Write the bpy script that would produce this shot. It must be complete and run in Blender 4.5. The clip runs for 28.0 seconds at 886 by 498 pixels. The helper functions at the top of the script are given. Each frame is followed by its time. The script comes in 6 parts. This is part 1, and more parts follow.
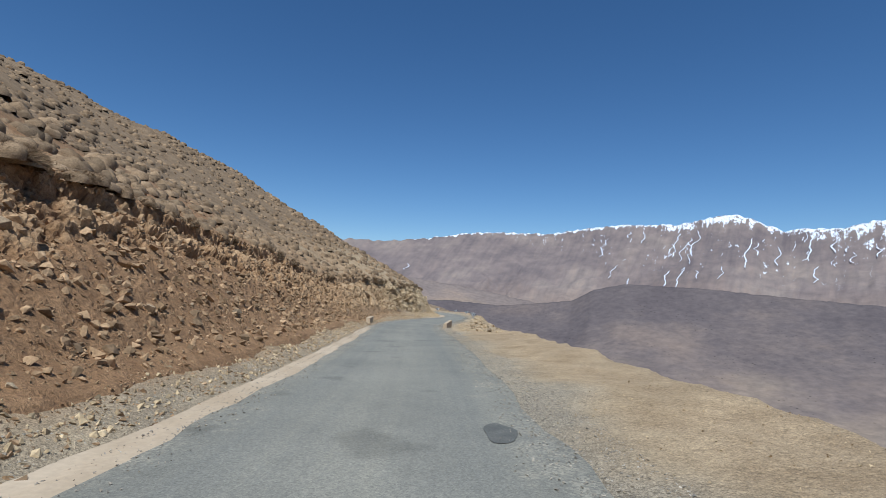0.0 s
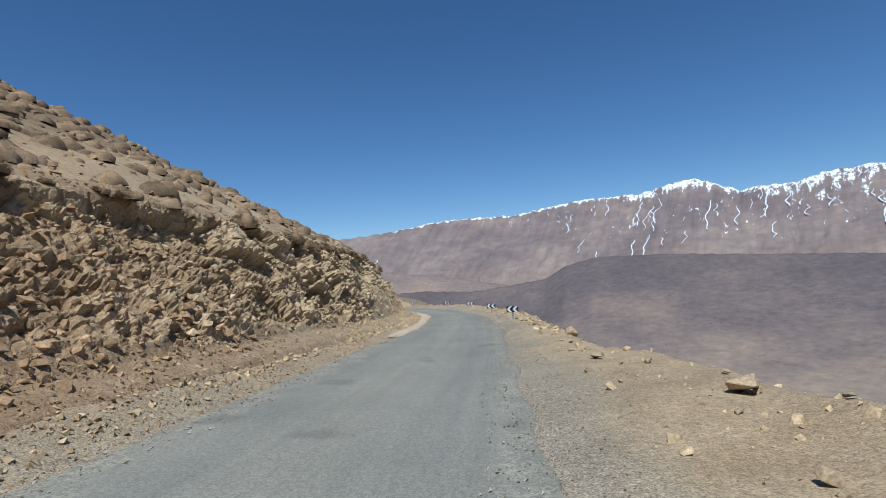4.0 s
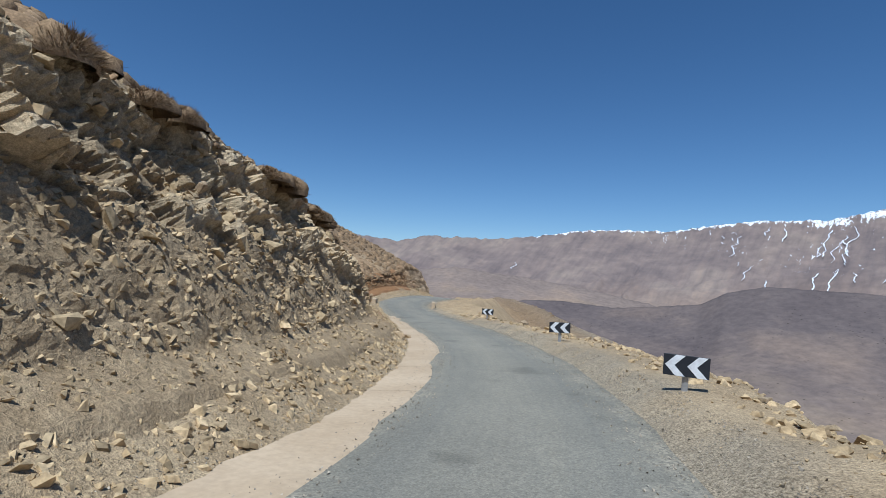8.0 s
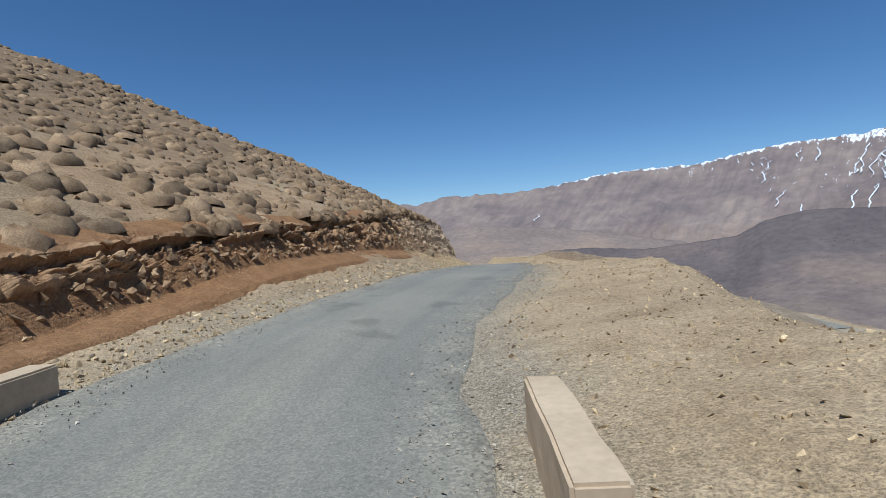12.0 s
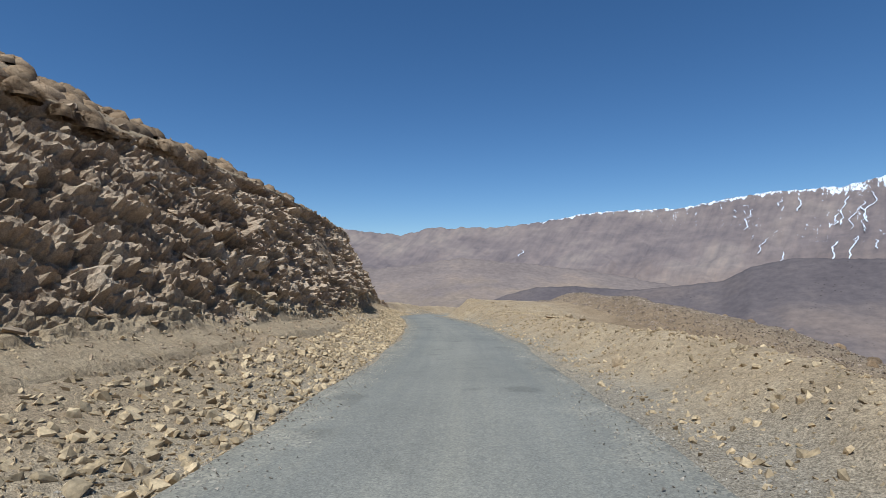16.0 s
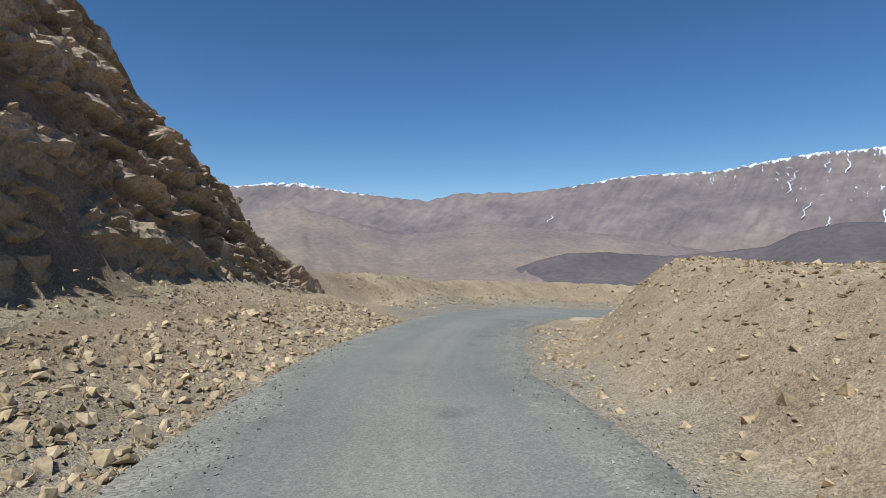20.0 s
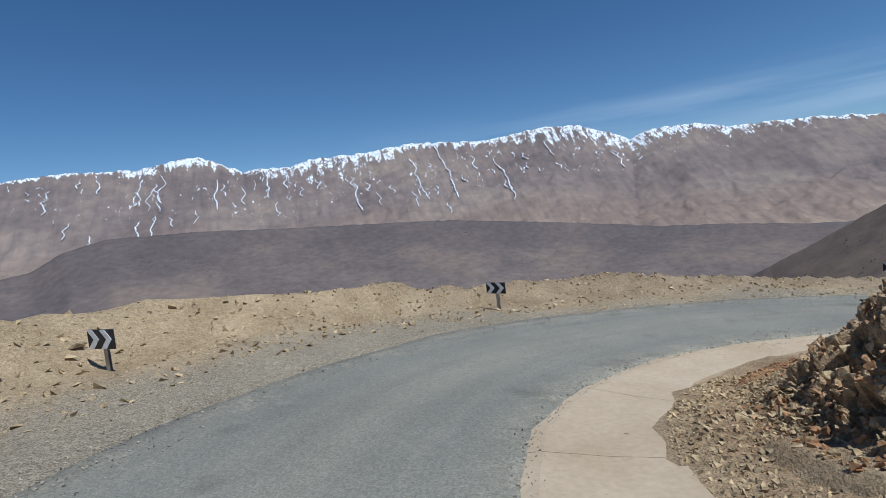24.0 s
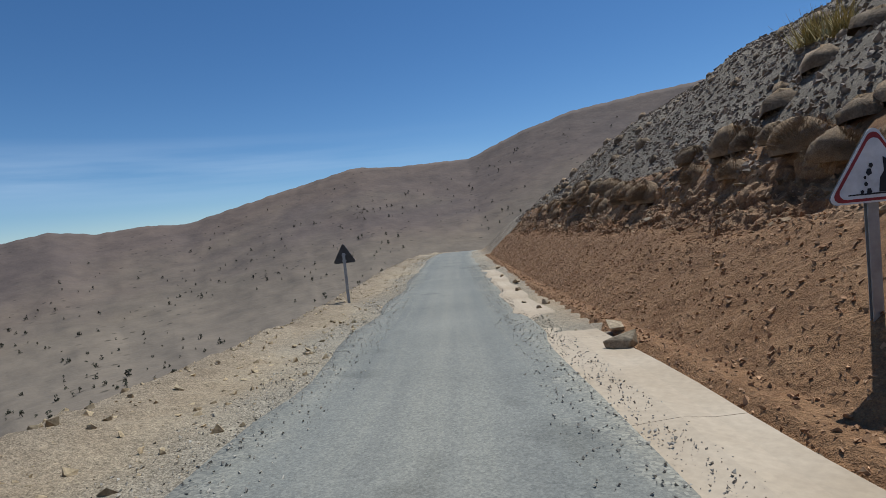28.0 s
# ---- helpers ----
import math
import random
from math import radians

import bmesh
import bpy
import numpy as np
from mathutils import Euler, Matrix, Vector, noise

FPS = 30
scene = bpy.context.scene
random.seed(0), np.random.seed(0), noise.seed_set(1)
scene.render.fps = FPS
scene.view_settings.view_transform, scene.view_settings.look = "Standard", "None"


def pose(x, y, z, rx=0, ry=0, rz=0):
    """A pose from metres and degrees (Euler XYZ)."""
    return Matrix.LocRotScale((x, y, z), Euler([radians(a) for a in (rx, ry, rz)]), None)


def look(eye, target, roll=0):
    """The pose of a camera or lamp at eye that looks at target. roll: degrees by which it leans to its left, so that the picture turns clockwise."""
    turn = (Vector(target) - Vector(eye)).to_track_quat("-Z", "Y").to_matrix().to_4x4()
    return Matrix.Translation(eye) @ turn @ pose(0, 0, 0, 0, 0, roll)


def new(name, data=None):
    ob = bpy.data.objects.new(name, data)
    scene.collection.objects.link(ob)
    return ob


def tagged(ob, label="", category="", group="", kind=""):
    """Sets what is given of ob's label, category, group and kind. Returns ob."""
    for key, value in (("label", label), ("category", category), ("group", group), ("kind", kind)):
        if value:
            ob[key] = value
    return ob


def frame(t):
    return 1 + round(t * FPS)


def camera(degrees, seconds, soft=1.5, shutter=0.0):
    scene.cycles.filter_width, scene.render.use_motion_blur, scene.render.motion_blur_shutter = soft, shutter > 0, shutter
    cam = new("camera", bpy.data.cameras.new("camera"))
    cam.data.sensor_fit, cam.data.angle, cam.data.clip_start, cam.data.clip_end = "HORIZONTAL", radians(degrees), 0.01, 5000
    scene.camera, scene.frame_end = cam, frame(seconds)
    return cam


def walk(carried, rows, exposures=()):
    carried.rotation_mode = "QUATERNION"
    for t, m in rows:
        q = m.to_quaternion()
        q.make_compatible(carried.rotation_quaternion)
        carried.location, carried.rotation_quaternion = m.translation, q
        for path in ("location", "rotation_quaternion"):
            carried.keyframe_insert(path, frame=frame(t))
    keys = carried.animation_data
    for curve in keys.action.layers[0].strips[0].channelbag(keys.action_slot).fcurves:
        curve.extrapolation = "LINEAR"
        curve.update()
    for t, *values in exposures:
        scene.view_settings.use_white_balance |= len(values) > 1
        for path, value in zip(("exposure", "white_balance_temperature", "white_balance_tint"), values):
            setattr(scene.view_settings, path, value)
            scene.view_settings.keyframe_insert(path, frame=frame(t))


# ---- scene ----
cam = camera(80.4, 28.0, soft=0.8)
PATH = [
    (0, (1.683, 0.569, 0.941), (-0.318, 10.346, 1.583), 2.33),
    (0.5, (0.584, 5.54, 0.662), (-1.814, 15.225, 1.326), 1.79),
    (1, (-0.673, 10.628, 0.458), (-2.776, 20.387, 1.035), 2.00),
    (1.5, (-1.958, 15.951, 0.246), (-4.118, 25.699, 0.793), 1.70),
    (2, (-3.34, 21.242, 0.032), (-5.548, 30.978, 0.613), 0.68),
    (2.5, (-4.613, 26.282, -0.195), (-6.867, 36.001, 0.484), -0.19),
    (3, (-5.724, 31.434, -0.494), (-7.705, 41.213, 0.185), -1.90),
    (3.5, (-6.658, 36.667, -0.741), (-8.235, 46.525, -0.165), -3.44),
    (5.5, (-8.87, 57.624, -1.735), (-10.106, 67.542, -1.393), -3.61),
    (6, (-9.298, 62.7, -1.918), (-10.806, 72.575, -1.456), -1.75),
    (6.5, (-9.761, 67.69, -2.201), (-11.706, 77.485, -1.674), -0.81),
    (7, (-10.392, 72.569, -2.401), (-13.128, 82.176, -1.925), 0.72),
    (7.5, (-11.179, 77.016, -2.65), (-14.619, 86.391, -2.115), 1.84),
    (8, (-12.209, 81.148, -2.826), (-16.17, 90.315, -2.293), 3.20),
    (8.5, (-13.324, 85.128, -3.012), (-17.663, 94.125, -2.527), 4.03),
    (9, (-14.811, 89.043, -3.114), (-19.489, 97.87, -2.655), 5.05),
    (9.5, (-16.53, 92.94, -3.257), (-21.41, 101.645, -2.611), 4.87),
    (10, (-18.604, 97.131, -3.376), (-23.551, 105.737, -2.158), 3.89),
    (10.5, (-20.922, 101.41, -3.507), (-25.949, 110.012, -2.642), 2.72),
    (11, (-23.335, 105.816, -3.668), (-28.169, 114.561, -3.284), 0.98),
    (11.5, (-25.79, 110.356, -3.829), (-30.465, 119.195, -3.928), -1.29),
    (13.5, (-34.129, 132.159, -3.556), (-37.531, 141.559, -3.809), -6.54),
    (14, (-36.087, 137.7, -3.792), (-39.429, 147.125, -3.805), -6.08),
    (14.5, (-38.111, 143.273, -4.045), (-41.425, 152.706, -3.85), -5.45),
    (15, (-39.964, 149.065, -4.312), (-43.317, 158.483, -4.105), -4.15),
    (15.5, (-41.746, 154.639, -4.573), (-45.328, 163.97, -4.263), -2.41),
    (16, (-43.828, 160.284, -4.934), (-47.881, 169.418, -4.542), -0.33),
    (16.5, (-46.1, 165.947, -5.279), (-50.42, 174.957, -4.888), 0.89),
    (17, (-48.519, 171.616, -5.62), (-53.121, 180.486, -5.231), 1.84),
    (17.5, (-51.226, 177.112, -5.96), (-56.009, 185.884, -5.555), 2.52),
    (18, (-54.046, 182.355, -6.322), (-58.942, 191.063, -5.874), 2.35),
    (18.5, (-56.678, 187.287, -6.675), (-61.564, 196.002, -6.245), 1.94),
    (19, (-58.974, 191.815, -7.002), (-63.765, 200.588, -6.734), 0.59),
    (19.5, (-60.979, 195.924, -7.261), (-65.65, 204.765, -7.265), -0.21),
    (20, (-62.945, 199.87, -7.503), (-67.468, 208.786, -7.748), -0.43),
    (20.5, (-64.885, 203.719, -7.793), (-69.353, 212.665, -7.911), -0.42),
    (22.5, (-67.735, 218.771, -9.122), (-68.632, 228.664, -10.27), -5.65),
    (23, (-68.358, 221.599, -9.393), (-67.105, 231.351, -11.215), -6.53),
    (23.5, (-68.134, 224.059, -9.756), (-64.005, 232.955, -11.709), -6.94),
    (24, (-67.529, 226.29, -10.144), (-60.691, 233.555, -10.823), -6.45),
    (24.5, (-66.387, 228.072, -10.47), (-57.88, 233.27, -11.251), -6.93),
    (25, (-64.591, 229.592, -10.762), (-55.039, 232.432, -11.595), -7.10),
    (25.5, (-62.586, 230.507, -11.024), (-52.639, 231.088, -11.868), -7.45),
    (26, (-60.225, 230.901, -11.364), (-50.396, 229.218, -12.12), -8.29),
    (26.5, (-57.75, 231.074, -11.641), (-48.483, 227.468, -12.698), -7.53),
    (27, (-55.413, 230.492, -11.925), (-46.934, 225.29, -12.945), -7.32),
    (27.5, (-53.017, 229.501, -12.138), (-45.475, 222.978, -12.895), -6.76),
    (28, (-50.547, 227.895, -12.344), (-43.858, 220.483, -12.906), -5.94),
]
walk(cam, [(t, look(eye, target, roll)) for t, eye, target, roll in PATH], [(0.0, 0.12, 5600, 6), (20.0, 0.12, 5600, 6), (23.0, -0.12, 5600, 6), (28.0, -0.08, 5600, 6)])

# ---- sky and sun ----
SUN_AZ = Vector((0.04, -1.0, 0)).normalized()
SUN_EL = radians(62)
world = bpy.data.worlds.new("sky")
world.use_nodes = True
scene.world = world
wn, wl = world.node_tree.nodes, world.node_tree.links
sky_tex = wn.new("ShaderNodeTexSky")
sky_tex.sky_type = "NISHITA"
sky_tex.sun_disc = False
sky_tex.sun_elevation = SUN_EL
sky_tex.sun_rotation = math.atan2(SUN_AZ.x, SUN_AZ.y)
sky_tex.altitude = 2200
sky_tex.air_density, sky_tex.dust_density, sky_tex.ozone_density = 1.0, 0.3, 1.6
vivid = wn.new("ShaderNodeHueSaturation")
vivid.inputs["Saturation"].default_value = 1.17
wl.new(sky_tex.outputs[0], vivid.inputs["Color"])
# thin cirrus low over the far end of the valley
way = wn.new("ShaderNodeTexCoord").outputs["Generated"]
split = wn.new("ShaderNodeSeparateXYZ")
wl.new(way, split.inputs[0])


def sky_math(op, a, b=0.0, clamp=False):
    m = wn.new("ShaderNodeMath")
    m.operation, m.use_clamp = op, clamp
    for sock, v in ((m.inputs[0], a), (m.inputs[1], b)):
        if hasattr(v, "links"):
            wl.new(v, sock)
        else:
            sock.default_value = v
    return m.outputs[0]


wisps = wn.new("ShaderNodeTexNoise")
stretch = wn.new("ShaderNodeMapping")
stretch.inputs["Scale"].default_value = (1.6, 2.2, 26)
stretch.inputs["Rotation"].default_value = (0.0, 0.10, 0.0)
wl.new(way, stretch.inputs["Vector"])
wl.new(stretch.outputs[0], wisps.inputs["Vector"])
wisps.inputs["Scale"].default_value, wisps.inputs["Detail"].default_value = 1.0, 5.0
level = sky_math("SUBTRACT", split.outputs["Z"], 0.125)
band = sky_math("SUBTRACT", 1.0, sky_math("MULTIPLY", sky_math("ABSOLUTE", level), 17.0), True)
toward = sky_math("MULTIPLY", sky_math("SUBTRACT", split.outputs["X"], 0.55), 2.2, True)
veil = sky_math("MULTIPLY", sky_math("MULTIPLY", band, toward), sky_math("MULTIPLY", sky_math("SUBTRACT", wisps.outputs["Fac"], 0.36), 2.2, True))
cloud = wn.new("ShaderNodeMix")
cloud.data_type = "RGBA"
wl.new(sky_math("MULTIPLY", veil, 0.75), cloud.inputs[0])
wl.new(vivid.outputs[0], cloud.inputs[6])
cloud.inputs[7].default_value = (7.6, 8.6, 9.8, 1)
wl.new(cloud.outputs[2], wn["Background"].inputs[0])
wn["Background"].inputs[1].default_value = 0.083
sun_data = bpy.data.lights.new("sun", "SUN")
sun_data.energy, sun_data.angle, sun_data.color = 4.6, radians(0.53), (1.0, 0.97, 0.92)
sun = new("sun", sun_data)
sun_dir = SUN_AZ * math.cos(SUN_EL) + Vector((0, 0, math.sin(SUN_EL)))
sun.matrix_world = look((0, 0, 300), Vector((0, 0, 300)) - sun_dir)

# ---- number fields ----
RNG = np.random.RandomState(7)
_TAB = RNG.rand(256, 256)


def vnoise(x, y):
    """Smooth value noise in 0..1 with cells of one unit."""
    xi, yi = np.floor(x).astype(int), np.floor(y).astype(int)
    fx, fy = x - xi, y - yi
    fx, fy = fx * fx * (3 - 2 * fx), fy * fy * (3 - 2 * fy)
    a, b = _TAB[xi & 255, yi & 255], _TAB[(xi + 1) & 255, yi & 255]
    c, d = _TAB[xi & 255, (yi + 1) & 255], _TAB[(xi + 1) & 255, (yi + 1) & 255]
    return (a * (1 - fx) + b * fx) * (1 - fy) + (c * (1 - fx) + d * fx) * fy


def fbm(x, y, octaves=4, gain=0.5):
    out, amp, total = 0.0, 1.0, 0.0
    for k in range(octaves):
        out = out + amp * (vnoise(x * 2**k + 17.3 * k, y * 2**k + 9.1 * k) - 0.5)
        total += amp
        amp *= gain
    return out / total * 2


def smooth(a, b, v):
    u = np.clip((v - a) / (b - a), 0, 1)
    return u * u * (3 - 2 * u)


# ---- the road's line: x, y, z of its middle, first leg, hairpin, second leg ----
ROAD = [
    (20.19, -74.95, 2.12), (14.75, -53.63, 1.6), (9.3, -32.32, 1.02), (3.76, -11.03, -0.09), (0.94, 0.63, -0.55), (-1.05, 9.41, -0.97), (-3.19, 18.16, -1.32), (-5.5, 26.85, -1.7),
    (-7.73, 35.57, -2.14), (-9.28, 44.35, -2.55), (-9.74, 53.33, -2.96), (-10.21, 62.31, -3.36), (-11.03, 71.28, -3.82), (-12.43, 80.17, -4.26), (-14.35, 88.96, -4.56), (-17.88, 97.2, -4.81),
    (-22.56, 104.77, -5.08), (-27.58, 112.26, -5.25), (-32.21, 119.94, -5.13), (-34.4, 128.6, -5.01), (-36.49, 137.38, -5.22), (-39.21, 145.96, -5.62), (-42.08, 154.49, -6.04), (-45.1, 162.97, -6.56),
    (-48.37, 171.36, -7.06), (-52.01, 179.57, -7.57), (-56.04, 187.61, -8.13), (-60.37, 195.51, -8.68), (-64.99, 203.24, -9.22), (-67.18, 207.12, -9.57), (-68.68, 211.35, -9.9), (-69.6, 215.72, -10.23),
    (-69.66, 220.16, -10.65), (-69.31, 224.4, -11.16), (-67.65, 228.35, -11.77), (-64.47, 231.16, -12.25), (-60.51, 232.24, -12.72), (-56.43, 231.73, -13.18), (-52.69, 229.91, -13.57), (-49.46, 227.12, -13.88),
    (-46.53, 223.74, -14.13), (-43.53, 220.37, -14.36), (-40.59, 216.96, -14.58), (-34.7, 210.15, -14.86), (-28.81, 203.35, -15.09), (-22.99, 196.49, -15.34), (-17.41, 189.46, -15.68), (-12.71, 181.92, -16.19),
    (-9.94, 173.56, -16.94), (-10.45, 164.71, -17.78),
]


def catmull(points, step=1.0):
    p = np.array(points, float)
    p = np.vstack([2 * p[0] - p[1], p, 2 * p[-1] - p[-2]])
    out = []
    for i in range(1, len(p) - 2):
        n = max(2, int(np.linalg.norm(p[i + 1] - p[i]) / step * 2))
        u = np.linspace(0, 1, n, endpoint=False)[:, None]
        a, b, c, d = p[i - 1], p[i], p[i + 1], p[i + 2]
        out.append(0.5 * (2 * b + (c - a) * u + (2 * a - 5 * b + 4 * c - d) * u**2 + (3 * b - 3 * c + d - a) * u**3))
    out = np.vstack(out + [p[-2:-1]])
    s = np.r_[0, np.cumsum(np.linalg.norm(np.diff(out[:, :2], axis=0), axis=1))]
    t = np.arange(0, s[-1], step)
    return np.stack([np.interp(t, s, out[:, k]) for k in range(3)], 1), t


RP, RS = catmull(ROAD)
START = RS[np.argmin(np.hypot(RP[:, 0] - 0.8, RP[:, 1] - 0.38))]
RS = RS - START  # metres along the road from where the walk begins
RT = np.gradient(RP[:, :2], axis=0)
RT /= np.linalg.norm(RT, axis=1)[:, None]
RR = np.stack([RT[:, 1], -RT[:, 0]], 1)  # to the right of the road


def along(table):
    """A number along the road from (s, value) pairs."""
    a = np.array(table, float)
    return np.interp(RS, a[:, 0], a[:, 1])


HALF = along([(-30, 2.2), (10, 2.25), (22, 2.2), (40, 2.3), (55, 2.1), (68, 1.98), (80, 1.95), (88, 1.65), (97, 1.55), (105, 1.75), (117, 1.85), (151, 1.97), (176, 2.1), (188, 2.0), (210, 1.92), (217, 1.95), (224, 1.75), (235, 1.75), (244, 2.0), (250, 2.05), (256, 1.85), (262, 1.7), (268, 1.6), (300, 1.6)])
BANK = along([(0, 1), (20, 0.5), (32, -1), (42, -1.8), (58, -1.8), (68, -0.5), (75, 0.5), (90, 2.5), (102, 1.5), (115, -0.5), (138, -3), (150, -2.2), (165, -0.2), (180, 0.9), (200, 0.5), (214, -0.5), (233, -2.8), (245, -3.5), (258, -3), (268, -1.2), (285, -0.5), (330, 0)])
# left: foot of scree, its rise, the cut's height and slope, the hill's slope
L_APRON = along([(0, 1.7), (45, 1.7), (62, 1.6), (75, 1.9), (89, 2.0), (97, 1.8), (105, 1.7), (113, 1.5), (122, 2.0), (130, 2.0), (150, 2.5), (160, 2.8), (178, 2.8), (190, 2.7), (200, 2.5), (211, 2.75), (221, 3.1), (228, 3.2), (248, 3.2), (256, 1.9), (264, 1.6), (330, 1.6)])
L_RISE = along([(0, 0.5), (33, 0.45), (37, 0.06), (44, 0.06), (48, 0.45), (70, 0.36), (89, 0.48), (113, 0.5), (119, 0.06), (127, 0.06), (131, 0.4), (160, 0.36), (178, 0.38), (190, 0.34), (211, 0.40), (224, 0.42), (229, 0.05), (246, 0.05), (262, 0.0), (330, 0.0)])
L_CUT = along([(0, 3.4), (45, 3.0), (62, 3.4), (75, 3.9), (89, 3.5), (105, 3.2), (113, 2.5), (122, 1.1), (136, 0.9), (150, 2.2), (158, 3.2), (170, 3.7), (178, 4.4), (190, 5.0), (200, 5.2), (211, 5.8), (217, 6.6), (221, 7.0), (224, 5.6), (226, 3.0), (228, 0.8), (231, 0.9), (248, 0.9), (254, 0.5), (262, 0.2), (330, 0.1)])
L_FACE = along([(0, 1.0), (45, 1.0), (60, 1.8), (75, 2.2), (89, 1.7), (105, 1.8), (115, 1.6), (145, 1.8), (158, 1.5), (170, 1.35), (178, 1.45), (190, 2.3), (205, 3.4), (215, 3.6), (222, 3.2), (228, 0.8), (262, 0.6), (330, 0.4)])
L_HILL = along([(0, 0.56), (100, 0.56), (118, 0.5), (135, 0.42), (150, 0.42), (170, 0.55), (190, 0.5), (200, 0.36), (208, 0.25), (216, 0.05), (222, -0.3), (226, -0.5), (262, -0.5), (330, -0.5)])
# right: flat, its fall, the bank's height and width, the slope beyond
R_FLAT = along([(0, 3.2), (48, 3.2), (58, 1.3), (62, 0.3), (110, 0.3), (113, 2.2), (118, 3.2), (128, 3.2), (140, 4.2), (152, 2.4), (158, 1.3), (172, 1.0), (210, 0.7), (219, 0.8), (226, 1.7), (232, 2.2), (238, 2.5), (243, 2.3), (247, 2.0), (252, 1.75), (258, 1.35), (330, 1.3)])
R_FALL = along([(0, 0.02), (20, 0.06), (50, 0.07), (58, 0.0), (112, 0.0), (118, 0.14), (142, 0.13), (152, 0.05), (160, 0.05), (236, 0.03), (262, 0.05), (330, 0.03)])
R_BANK = along([(0, 0.0), (28, 0.08), (58, 0.08), (63, 0.2), (110, 0.2), (116, 0.1), (140, 0.0), (158, 0.15), (170, 0.5), (178, 0.65), (190, 0.65), (203, 0.55), (212, 1.0), (218, 1.6), (224, 2.0), (228, 1.7), (232, 1.1), (238, 1.05), (246, 1.0), (250, 1.1), (254, 1.55), (259, 2.0), (266, 2.3), (318, 2.4), (335, 1.5)])
R_FACE = along([(0, 0.5), (58, 0.5), (63, 1.5), (110, 1.5), (116, 0.5), (156, 0.4), (170, 0.5), (190, 0.5), (214, 0.8), (224, 1.0), (236, 1.7), (244, 1.4), (248, 0.8), (255, 0.66), (265, 0.85), (335, 1.0)])
R_TOP = along([(0, 0.5), (56, 0.6), (62, 1.7), (108, 1.5), (114, 0.4), (130, 0.4), (150, 0.6), (165, 0.4), (185, 0.5), (195, 1.5), (205, 5.0), (214, 8.0), (225, 0), (330, 0)])
R_HILL = along([(0, -0.85), (185, -0.8), (195, -0.55), (208, -0.3), (214, -0.2), (222, 0.0), (240, 0.0), (254, 0.3), (264, 0.9), (315, 0.92), (335, 0.0)])
PARAMS = np.stack([RP[:, 2], HALF, BANK, L_APRON, L_RISE, L_CUT, L_FACE, L_HILL, R_FLAT, R_FALL, R_BANK, R_FACE, R_TOP, R_HILL, RS], 1)


def far_height(x, y):
    """The wide land: the hillside behind, the valley, its floor."""
    u = (x + 35) * 0.92 + (y - 110) * 0.39
    down = -300 * (1 - np.exp(-np.maximum(u, 0) / 370))
    up = 170 * (1 - np.exp(np.minimum(u, 0) / 260))
    ahead = smooth(-25, 160, (y - 230) * 0.92 - (x + 70) * 0.39)
    z = -8 + down + up * (1 - ahead) - ahead * (150 - 0.5 * np.abs(down))
    return z + 14 * fbm(x / 190, y / 190, 4) * smooth(60, 260, np.abs(u))


SPLIT = int(np.argmin(np.abs(RS - 231)))


